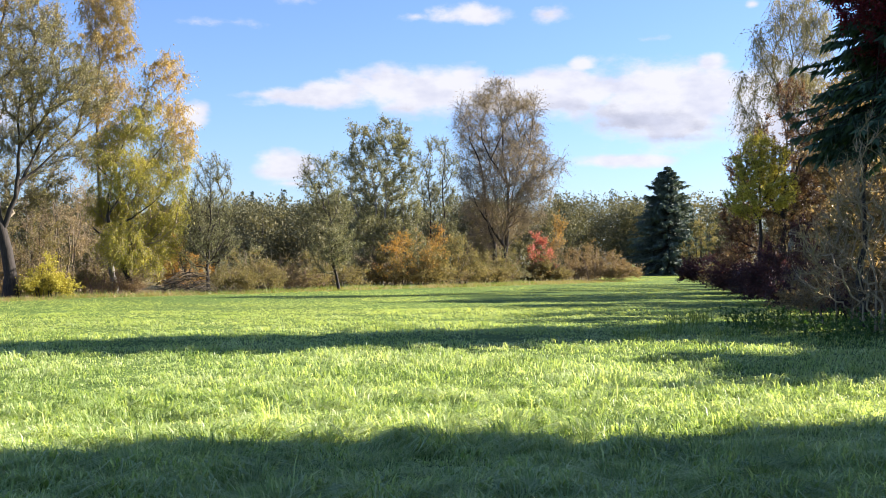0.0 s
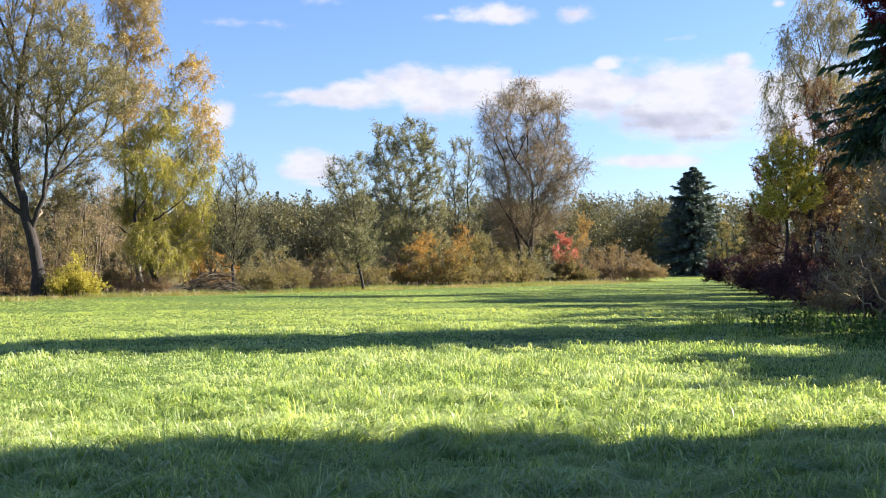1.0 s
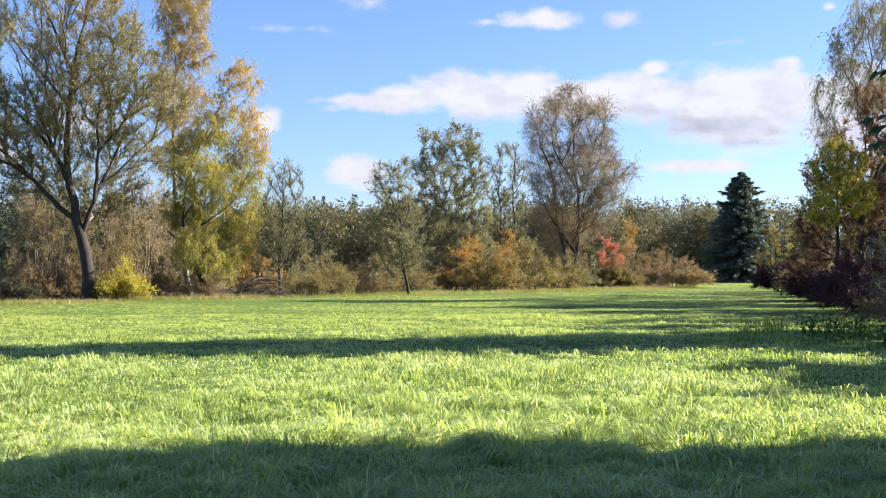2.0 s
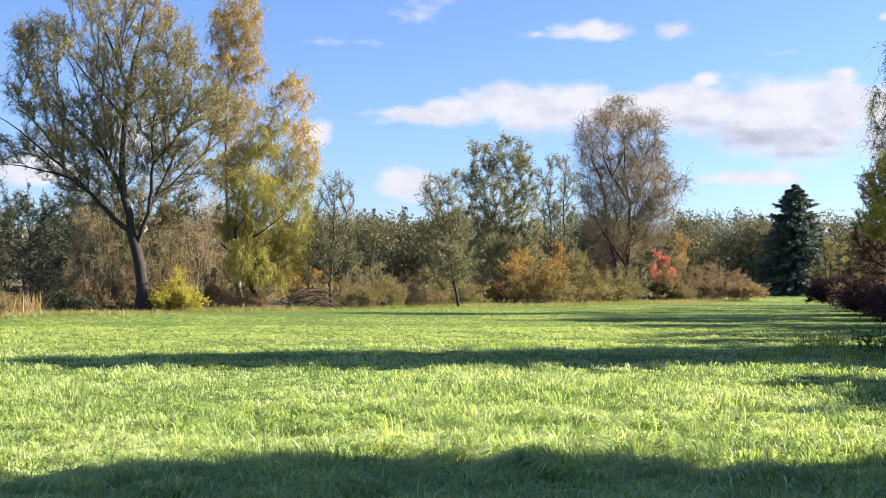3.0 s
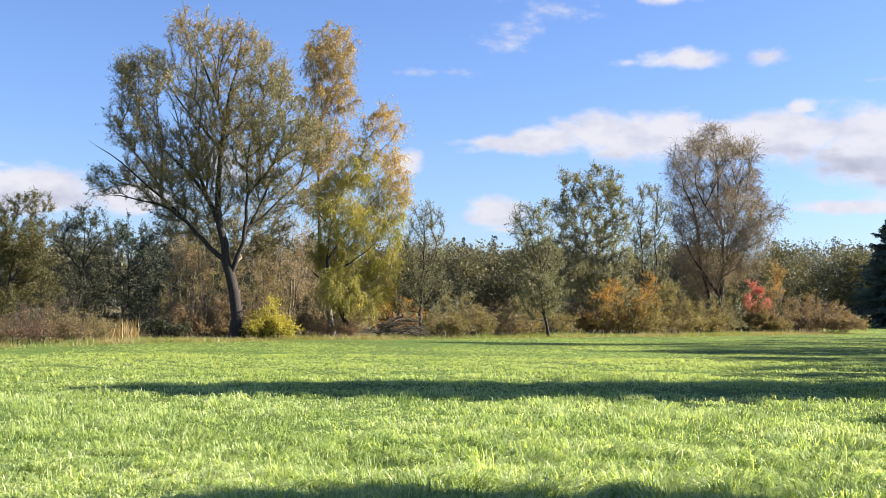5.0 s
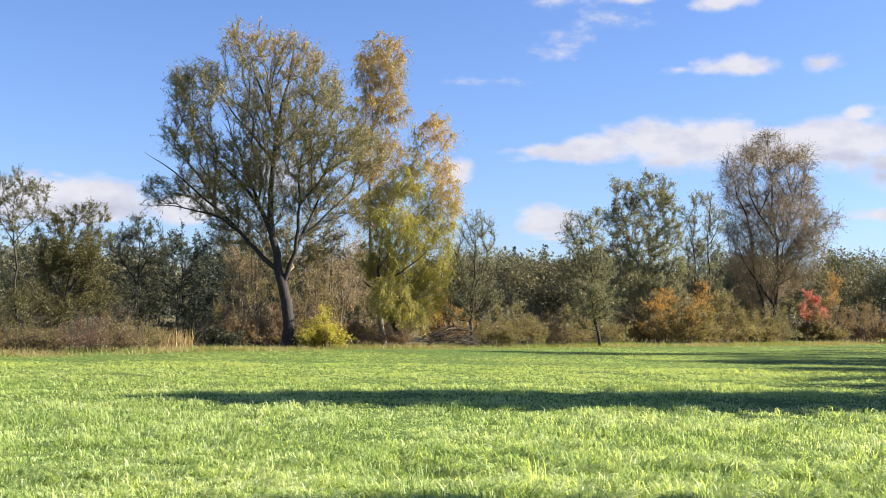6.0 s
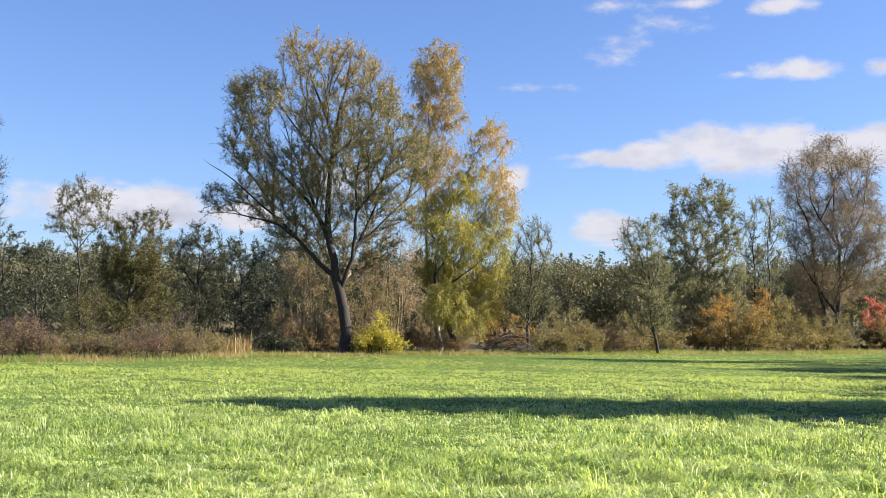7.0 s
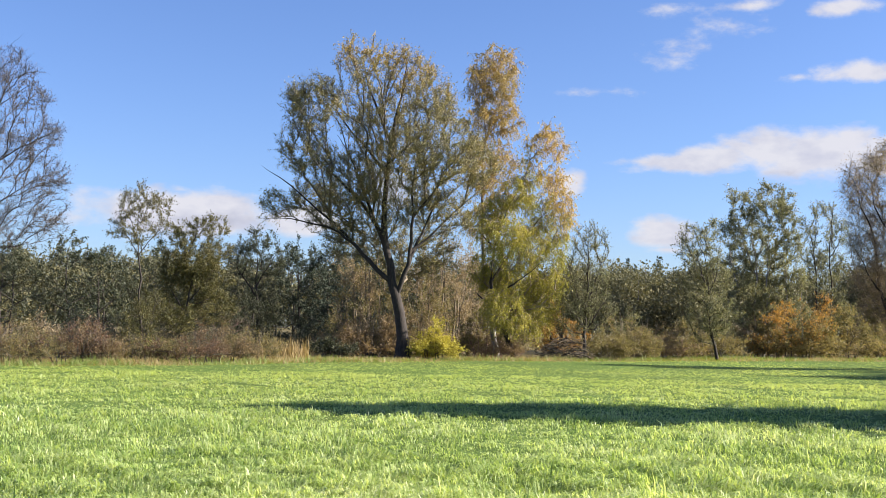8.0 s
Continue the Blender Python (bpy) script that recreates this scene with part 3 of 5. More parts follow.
def conifer(name, x, y, h, w, label, leaf="spruce", seed=1, skirt=0.08, whorls=30, per=9, needles=30, size=0.22, droop=0.25, group="", point=0.82):
    """A spruce: straight stem, whorls of drooping boughs, hanging sprays of needles."""
    rng = np.random.default_rng(seed)
    root = empty(name, x, y, bearing(x, y), label, "conifer", group)
    z = np.linspace(-0.15, h, 12)
    stem = np.stack([rng.normal(0, 0.02, 12), rng.normal(0, 0.02, 12), z], 1)
    v, f = tubes(stem[None], (0.012 * h + 0.05) * (1 - 0.95 * np.linspace(0, 1, 12))[None] + 0.01, 8)
    part("trunk", mesh_from("trunk", v, [f], "bark_dark", True), root)
    lines = []
    for i in range(whorls):
        s = (i + rng.uniform(0, 0.6)) / whorls
        zz = h * (skirt + (0.985 - skirt) * s)
        ragged = rng.uniform(0.72, 1.18)
        reach = ragged * w * (1 - s) ** point * (0.55 + 0.45 * min(1.0, s * 6 + 0.5))
        for j in range(per):
            a = rng.uniform(0, 2 * np.pi)
            r = max(0.12, reach * rng.uniform(0.62, 1.12))
            t = np.linspace(0, 1, 6)
            lift = 0.25 * (s - 0.2)
            zz2 = zz + rng.uniform(-0.2, 0.2) + r * (lift * t - droop * (t ** 1.4) * (1 - 0.6 * s) * 1.4 + 0.16 * t ** 4)
            lines.append(np.stack([np.cos(a) * r * t, np.sin(a) * r * t, np.maximum(zz2, 0.1)], 1))
    lines = np.array(lines)
    n = len(lines)
    length = np.linalg.norm(lines[:, -1] - lines[:, 0], axis=1)
    rad = (0.008 + 0.010 * length)[:, None] * (1 - 0.85 * np.linspace(0, 1, 6))[None]
    v, f = tubes(lines, rad, 3)
    part("branchwork", mesh_from("branchwork", v, [f], "bark_dark"), root, kind="stuff")
    seg = rng.uniform(0.12, 1.0, (n, needles)) ** 0.8 * 5
    i0 = np.minimum(seg.astype(int), 4)
    fr = (seg - i0)[..., None]
    rows = np.arange(n)[:, None]
    p = (lines[rows, i0] * (1 - fr) + lines[rows, i0 + 1] * fr)
    out = unit(lines[:, -1] - lines[:, 0])[:, None]
    across = np.stack([-out[..., 1], out[..., 0], np.zeros_like(out[..., 0])], -1)
    sgn = rng.choice([-1.0, 1.0], (n, needles, 1))
    d = unit(out * rng.uniform(0.3, 0.9, (n, needles, 1)) + across * sgn * rng.uniform(0.2, 1.0, (n, needles, 1)) + np.array([0, 0, -1.0]) * rng.uniform(0.0, 0.9, (n, needles, 1)))
    s = size * (0.6 + 0.5 * np.minimum(1.5, length))[:, None, None] * rng.uniform(0.7, 1.4, (n, needles, 1))
    wd = unit(np.cross(d, rng.normal(0, 1, d.shape))) * s * 0.2
    tip = p + d * s
    v = np.stack([p + wd, tip, p - wd], 2).reshape(-1, 3)
    v[:, 2] = np.maximum(v[:, 2], 0.05)
    part("foliage", mesh_from("foliage", v, [np.arange(len(v)).reshape(-1, 3)], leaf), root, kind="stuff")
    return root


def grown_tree(name, x, y, h, w, label, seed, clear=0.25, **kw):
    """A tree grown by rule: a stem, forked limbs and a crown of uneven lobes, of height h and half width w."""
    rng = np.random.default_rng(seed + 900)
    lean = rng.uniform(-0.08, 0.08) * h
    limbs = [[(0, 0), (lean * 0.3, h * 0.35), (lean * 0.6, h * 0.65), (lean, h * 0.93)]]
    lobes = [(lean, h * 0.9, w * 0.34, h * 0.1)]
    for i in range(7):
        z = clear + (0.86 - clear) * (i + 0.5) / 7
        a = (1 if i % 2 else -1) * rng.uniform(0.45, 0.8) * w * math.sin(math.pi * min(0.98, 0.22 + 0.74 * (z - clear) / (1 - clear))) ** 0.6
        limbs.append([(lean * z * 0.8, h * z * 0.72), (a * 0.5, h * z * 0.86), (a, h * z)])
        lobes += [(a * 0.9, h * z, w * 0.42, h * 0.11), (-a * rng.uniform(0.1, 0.6), h * (z + 0.04), w * 0.42, h * 0.11)]
    return tree(name, x, y, limbs, lobes, label, seed=seed, **kw)


# ---- the ground ----
def build_ground():
    rad = np.concatenate([[0.0], np.geomspace(0.8, 4000, 90)])
    ang = np.linspace(0, 2 * np.pi, 145)[:-1]
    pts = np.stack([rad[:, None] * np.cos(ang), rad[:, None] * np.sin(ang), np.zeros((len(rad), len(ang)))], -1)
    for row in pts[1:]:
        for q in row:
            r = math.hypot(q[0], q[1])
            if r < 400:
                q[2] = -0.03 + 0.05 * noise.noise((q[0] * 0.22, q[1] * 0.22, 0.0)) * min(1.0, r / 6)
    idx = np.arange(len(rad) * len(ang)).reshape(len(rad), len(ang))
    nxt = np.roll(idx, -1, axis=1)
    quads = np.stack([idx[:-1], idx[1:], nxt[1:], nxt[:-1]], -1).reshape(-1, 4)
    g = new("ground", mesh_from("ground", pts.reshape(-1, 3), [quads], "ground", True))
    tagged(g, "green meadow turf with dry fallow beyond the trees", "ground", kind="structure")


build_ground()


def blades(rng, x, y, height, width, lean, way, fine, material, name):
    """Grass blades leaning the way given: bent lance shapes near by, plain spears further off."""
    n = len(x)
    a = way + np.pi / 2 + rng.normal(0, 0.7, n)
    side = np.stack([np.cos(a), np.sin(a), np.zeros(n)], 1) * width[:, None] * 0.5
    bend = np.stack([np.cos(way), np.sin(way), np.zeros(n)], 1) * (lean * height)[:, None]
    up = np.stack([np.zeros(n), np.zeros(n), height], 1)
    p = np.stack([x, y, np.full(n, -0.05)], 1)
    tip = p + up * np.maximum(0.35, 1.05 - 0.45 * lean[:, None]) + bend
    i = np.arange(n)[:, None]
    if not fine:
        return mesh_from(name, np.stack([p - side, p + side, tip], 1).reshape(-1, 3), [i * 3 + np.array([[0, 1, 2]])], material)
    mid = p + up * 0.66 + bend * 0.3
    v = np.stack([p, mid + side, tip, mid - side], 1).reshape(-1, 3)
    return mesh_from(name, v, [i * 4 + np.array([[0, 1, 3]]), i * 4 + np.array([[1, 2, 3]])], material)


def value_noise(rng, x, y, cell):
    """Smooth random patches between 0 and 1."""
    g = rng.uniform(0, 1, (256, 256))
    u, w = x / cell + 90.3, y / cell + 70.7
    i, j = np.floor(u).astype(int), np.floor(w).astype(int)
    fu, fw = u - i, w - j
    fu, fw = fu * fu * (3 - 2 * fu), fw * fw * (3 - 2 * fw)
    pick = lambda a, b: g[a % 256, b % 256]
    return (pick(i, j) * (1 - fu) + pick(i + 1, j) * fu) * (1 - fw) + (pick(i, j + 1) * (1 - fu) + pick(i + 1, j + 1) * fu) * fw


def row_gap(x, y):
    """Metres past the foot of the row of trees (plus: beyond it)."""
    past = (x + 26.3) * -0.8375 + (y - 41.2) * 0.5466 - np.interp(y, [70, 86], [3.2, 0.3])
    lane = 16 + (y - 108) * 0.12 - x
    return np.minimum(past, lane)


RUT = ([-0.51, -0.85, -1.56, -3.46], [14.52, 17.76, 22.72, 30.68])     # x and y along the rut


def build_grass():
    rng = np.random.default_rng(7)
    for near, far, count, w0, fine in ((118.0, 215.0, FAR_BLADES // 2, 0.10, False), (6.5, 15.0, NEAR_BLADES, 0.009, True), (15.0, 42.0, MID_BLADES, 0.015, True), (42.0, 118.0, FAR_BLADES * 2, 0.04, False)):
        r = near * (far / near) ** rng.uniform(0, 1, count)
        b = np.radians(rng.uniform(-44, 26, count) if near < 100 else rng.uniform(2, 18, count))
        x, y = np.sin(b) * r, np.cos(b) * r
        keep = row_gap(x, y) < 0.6
        x, y, r = x[keep], y[keep], r[keep]
        n = len(x)
        clump = value_noise(rng, x, y, 0.33)
        patch = value_noise(rng, x, y, 1.4) * 0.5 + clump * 0.5
        h = (0.05 + 0.27 * patch ** 1.9) * rng.uniform(0.55, 1.35, n)
        tall = rng.uniform(0, 1, n) < 0.006
        h = np.where(tall, h * 1.6, h) * np.interp(r, [13, 24], [1.0, 0.78]) if near < 40 else (0.11 + 0.05 * patch) * rng.uniform(0.6, 1.2, n)
        wd = w0 * rng.uniform(0.6, 1.4, n) * (r / near) ** 0.6
        lean = rng.uniform(0.25, 2.1, n) * np.where(tall, 0.5, 1.0) + np.interp(r, [22, 42], [0.0, 0.8])
        way = value_noise(rng, x, y, 0.5) * 14 + rng.normal(0, 0.75, n)
        # an old wheel rut, its grass pressed low, with a taller rim
        gap = np.abs(x - np.interp(y, RUT[1], RUT[0]) + 0.35 * (value_noise(rng, y, y * 0, 1.1) - 0.5))
        worn = ((y > 17.5) & (y < 29.0) & (value_noise(rng, y, y * 0 + 9, 1.7) > 0.35))
        h = np.where(worn & (gap < 0.09), h * 0.5, np.where(worn & (gap < 0.3), h * 1.12, h))
        # the coarse near blades give way to the finer far ones
        far_one = rng.uniform(0, 1, n) < np.interp(r, [20, 42], [0.0, 1.0])
        for pick, kind in ((~far_one, "grass"), (far_one, "far_grass")):
            if pick.any():
                ob = new("meadow_grass", blades(rng, x[pick], y[pick], h[pick], wd[pick], lean[pick], way[pick], fine, kind, "meadow_grass"))
                tagged(ob, "lush uncut green meadow grass in uneven tufts", "grass", kind="stuff")


def build_side_grass():
    """Thinner grass all round the standpoint."""
    rng = np.random.default_rng(8)
    n = 60000
    r = 0.8 * (40 / 0.8) ** rng.uniform(0, 1, n) ** 0.7
    b = rng.uniform(0, 2 * np.pi, n)
    x, y = np.sin(b) * r, np.cos(b) * r
    deg = np.degrees(np.arctan2(x, y))
    keep = ((deg < -44) | (deg > 26) | (r < 6.5)) & (row_gap(x, y) < 0.6)
    x, y, r = x[keep], y[keep], r[keep]
    n = len(x)
    h = rng.uniform(0.05, 0.17, n)
    me = blades(rng, x, y, h, 0.006 + 0.0022 * r, rng.uniform(0.3, 1.6, n), rng.uniform(0, 6.3, n), False, "grass", "meadow_grass")
    tagged(new("meadow_grass", me), "lush uncut green meadow grass in uneven tufts", "grass", kind="stuff")


NEAR_BLADES, MID_BLADES, FAR_BLADES = 210000, 125000, 55000
build_grass()
build_side_grass()



# ---- the row of trees along the far side of the meadow ----
tree("willow_tree", -22.43, 58.34,
     [[(0.01, 0.0), (-0.39, 2.84), (-1.04, 4.08), (-1.18, 6.33), (-1.27, 8.99), (-0.9, 13.6), (-0.19, 15.19), (0.24, 17.54)], [(-0.39, 2.69), (0.42, 5.67), (0.43, 8.19), (0.42, 10.37), (1.32, 13.61)], [(-1.1, 4.08), (-2.31, 5.61), (-3.57, 7.02), (-6.99, 9.96), (-8.26, 10.83)], [(-2.63, 6.07), (-3.88, 7.08), (-6.34, 7.64), (-7.86, 7.41)], [(0.44, 5.98), (1.45, 7.11), (3.87, 9.39), (5.28, 10.55)], [(-1.13, 5.64), (-1.9, 7.84), (-4.96, 10.8), (-6.02, 12.72)], [(-1.36, 10.03), (-2.14, 11.75), (-4.06, 14.21), (-4.88, 14.81)], [(-1.33, 10.35), (0.35, 11.99), (0.88, 13.92)], [(0.44, 7.56), (2.89, 11.11), (3.24, 12.72)], [(-1.22, 12.25), (-2.23, 15.39), (-2.5, 16.5)], [(-1.19, 6.89), (-3.06, 11.24), (-4.02, 12.63)], [(0.49, 5.36), (1.52, 8.53), (2.27, 10.14)]],
     [(-4.81, 13.39, 1.88, 1.51), (-5.47, 11.32, 1.51, 1.57), (-5.32, 9.13, 1.82, 1.32), (-7.13, 8.46, 1.13, 1.0), (-2.54, 15.7, 1.44, 1.51), (-0.3, 16.05, 1.38, 1.51), (-1.23, 12.89, 2.36, 2.36), (1.32, 13.93, 1.44, 1.73), (2.19, 14.44, 0.94, 1.26), (1.62, 11.23, 2.51, 2.04), (3.85, 10.5, 1.63, 1.51), (-0.22, 9.43, 2.98, 2.36), (-3.18, 9.98, 2.2, 1.88), (2.31, 8.24, 1.95, 1.41), (-2.65, 6.85, 2.2, 1.57), (0.79, 5.99, 2.67, 1.73), (-5.9, 13.99, 0.94, 0.94), (-3.9, 7.76, 1.88, 1.26)],
     "tall spreading willow, thin olive-brown autumn leaves, dark trunk", leaf='willow', bark='bark_dark', twig='bark_willow', girth=0.36, size=0.10, slim=0.22, tips=2300, twigs=8, foliage=8, reach=0.66, seed=3, crook=0.005, limb_r=0.45, taper=1.25, turned=('birch_gold', 0.15, 1.0, 15.4), twig_r=0.0115, lift=0.4, balance=0.5, droop=1.1, fork=0.40)
tree("birch_tree", -19.81, 68.17,
     [[(0.02, 0.0), (-0.32, 3.45), (-0.61, 7.74), (-0.78, 12.06), (-0.81, 15.69), (-0.56, 18.25), (-0.23, 20.17)], [(-0.65, 10.26), (-1.62, 12.77), (-2.01, 14.58)], [(-0.77, 13.15), (0.13, 15.35), (0.54, 16.81)], [(-0.8, 14.96), (-1.69, 16.77), (-2.0, 18.22)], [(-0.67, 11.7), (0.34, 13.53), (0.86, 15.0)]],
     [(-0.0, 19.66, 1.21, 0.71), (-1.36, 18.79, 1.0, 0.93), (0.26, 18.64, 1.14, 1.0), (-0.91, 17.7, 1.5, 1.07), (0.47, 17.18, 0.93, 1.07), (-1.69, 16.77, 0.93, 1.21), (-0.53, 16.24, 1.57, 1.21), (-1.3, 14.77, 1.36, 1.28), (0.43, 14.81, 1.14, 1.21), (-0.84, 13.33, 1.71, 1.21), (0.25, 12.44, 1.36, 1.21), (-1.25, 11.69, 1.5, 1.28), (0.03, 10.27, 1.64, 1.28), (-1.2, 8.81, 1.43, 1.28)],
     "tall weeping birch with thinning golden leaves and pale trunk", leaf='birch_gold', bark='bark_birch', twig='twig_tan', girth=0.2, size=0.085, slim=0.28, tips=620, twigs=8, foliage=10, hang=1.0, reach=0.46, seed=5, wander=0.04, depth=0.9)
tree("birch_tree", -17.83, 65.61,
     [[(0.02, 0.0), (-0.58, 1.17), (-1.11, 2.36), (-1.58, 4.06), (-1.74, 5.77), (-1.3, 8.18), (-0.13, 10.27), (0.87, 12.02), (1.54, 13.7)], [(-1.67, 5.08), (-0.25, 6.82), (1.09, 8.56), (2.17, 9.96)], [(-1.55, 6.46), (-2.32, 7.48), (-2.68, 8.5)], [(-1.14, 8.53), (0.72, 10.63), (2.43, 11.69)], [(-1.58, 4.06), (0.12, 4.77), (1.64, 6.16)], [(-1.11, 2.53), (0.48, 3.06), (1.84, 3.77)], [(-1.29, 3.04), (-2.26, 3.71), (-2.6, 4.04)]],
     [(1.71, 13.94, 0.89, 0.55), (1.2, 13.06, 0.96, 0.75), (2.35, 12.73, 0.61, 0.89), (0.71, 11.32, 1.02, 0.96), (2.2, 11.0, 0.82, 0.89), (2.87, 9.45, 0.61, 1.16), (1.6, 9.26, 1.23, 1.16), (-0.3, 9.92, 1.37, 1.09), (-1.83, 8.86, 1.16, 1.16), (2.82, 7.9, 0.48, 1.02), (-0.95, 7.5, 1.71, 1.43), (0.94, 7.18, 1.5, 1.43), (2.15, 6.51, 0.75, 1.57), (-1.6, 5.43, 1.5, 1.5), (0.12, 4.77, 1.84, 1.57), (1.91, 4.11, 0.89, 1.5), (-0.88, 3.04, 1.57, 1.37), (2.44, 5.49, 0.48, 1.37), (0.0, 3.3, 1.5, 1.1), (1.2, 2.7, 1.3, 0.9), (-0.9, 3.0, 1.1, 1.0), (0.4, 2.2, 1.4, 0.8)],
     "leaning weeping birch full of green-yellow leaves", leaf='birch_yellow', bark='bark_dark', twig='twig_tan', girth=0.2, size=0.078, slim=0.30, tips=1400, twigs=8, foliage=11, hang=1.0, reach=0.5, seed=6, wander=0.05, turned=('birch_amber', 1.7, 1.0, 12.6))
shrub("yellow_shrub", -20.56, 58.49, 1.12, 2.45, "rounded shrub with bright yellow leaves beside the willow", leaf='yellow', seed=7, foliage=9, size=0.085, dens=1.5, lift=0.2)
shrub("brown_shrub", -25.87, 60.72, 2.22, 3.67, "tangled brown shrub with a few rusty leaves", leaf='brown', bark='twig_tan', dens=0.65, seed=8)
shrub("olive_shrub", -29.25, 70.15, 2.56, 7.81, "tall thin shrub with olive leaves behind the willow", leaf='olive', bark='twig_tan', dens=0.65, seed=9, size=0.111, foliage=5)
shrub("olive_shrub", -25.73, 75.74, 3.93, 9.06, "tall bare shrub, pale twigs and few olive leaves", leaf='tan', bark='twig_tan', dens=0.65, seed=10, size=0.104, foliage=4)
# bushes added to stand in for the dark shade in the ditch gap
shrub("shade_bush", -26.60, 58.22, 1.09, 1.50, "low bush added for the dark shade in the ditch gap", leaf='alder_shade', bark='bark_dark', seed=211, size=0.089, foliage=9)
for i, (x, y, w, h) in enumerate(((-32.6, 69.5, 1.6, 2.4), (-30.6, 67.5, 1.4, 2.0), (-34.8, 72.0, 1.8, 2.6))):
    shrub("shade_bush", x, y, w, h, "low bush added for the dark shade in the ditch gap", leaf='alder_shade', bark='bark_dark', seed=213 + i, size=0.10, group="bushes by the ditch", dens=0.7)
shrub("rust_shrub", -18.49, 63.86, 1.22, 1.58, "low russet shrub under the tall birch", leaf='brown', bark='twig_red', seed=212, size=0.067, foliage=6)
shrub("rust_shrub", -22.05, 70.63, 2.04, 2.02, "low russet shrub at the meadow edge", leaf='brown', bark='twig_red', seed=11)
shrub("orange_shrub", -18.96, 81.81, 1.65, 5.12, "small orange-leaved tree behind a brush pile", leaf='orange', dens=0.65, seed=12, size=0.111)
tree("alder_tree", -14.13, 67.54,
     [[(0.0, 0.0), (0.07, 2.69), (0.14, 5.75), (0.22, 8.61)], [(0.07, 2.69), (-0.75, 4.72), (-1.08, 6.42)], [(0.11, 3.37), (1.01, 5.75), (1.35, 7.46)], [(0.04, 1.67), (1.07, 3.37), (1.58, 4.05)]],
     [(0.21, 7.45, 1.04, 1.18), (1.01, 6.61, 0.83, 1.04), (-0.59, 5.74, 0.97, 1.39), (0.24, 4.39, 1.56, 1.73), (-0.59, 2.69, 1.25, 1.56), (0.9, 2.69, 1.18, 1.73)],
     "slim alder with sparse dark green leaves", leaf='alder', bark='bark_dark', girth=0.12, size=0.074, foliage=5, reach=0.52, seed=13)
shrub("hedgerow_shrub", -12.10, 70.98, 1.77, 3.27, "grey-brown hedgerow shrub with thin leaves", leaf='olive', bark='twig_tan', seed=20, group='hedgerow shrubs', foliage=5, size=0.096)
shrub("hedgerow_shrub", -11.33, 74.14, 1.93, 2.77, "grey-brown hedgerow shrub with thin leaves", leaf='brown', bark='twig_tan', seed=21, group='hedgerow shrubs', foliage=5, size=0.096)
shrub("hedgerow_shrub", -10.73, 79.28, 1.87, 1.97, "grey-brown hedgerow shrub with thin leaves", leaf='tan', bark='twig_tan', seed=22, group='hedgerow shrubs', foliage=5, size=0.096)
shrub("hedgerow_shrub", -9.79, 81.41, 1.81, 1.65, "grey-brown hedgerow shrub with thin leaves", leaf='brown', bark='twig_red', seed=23, group='hedgerow shrubs', foliage=5, size=0.096)
shrub("hedgerow_shrub", -12.94, 68.79, 1.46, 2.18, "grey-brown hedgerow shrub with thin leaves", leaf='olive', bark='twig_tan', seed=24, group='hedgerow shrubs', foliage=5, size=0.096)
shrub("hedgerow_shrub", -8.79, 83.54, 1.23, 1.22, "grey-brown hedgerow shrub with thin leaves", leaf='brown', bark='twig_tan', seed=25, group='hedgerow shrubs', foliage=5, size=0.096)
tree("alder_tree", -7.01, 75.70,
     [[(0.01, 0.0), (-0.25, 0.67), (-0.41, 3.0), (-0.49, 4.77), (-0.72, 7.54), (-1.63, 8.87)], [(-0.45, 3.75), (-0.04, 5.65), (0.18, 7.54), (0.25, 8.68)], [(-0.52, 4.89), (-1.43, 6.4), (-2.07, 7.54)], [(-0.6, 6.4), (-0.5, 7.92), (-0.58, 8.87)]],
     [(-1.44, 8.11, 0.99, 0.99), (-0.31, 8.3, 0.84, 1.15), (-2.18, 7.35, 0.61, 0.92), (-0.87, 6.4, 1.53, 1.38), (-1.8, 5.26, 1.07, 1.15), (-0.04, 5.27, 1.22, 1.38), (-1.04, 3.37, 1.38, 1.38), (0.26, 3.01, 1.22, 1.38), (-0.85, 1.87, 1.3, 0.92)],
     "slender dark alder with a thin crown", leaf='alder', bark='bark_dark', girth=0.12, size=0.10, tips=520, twigs=8, foliage=5, reach=0.55, seed=30)
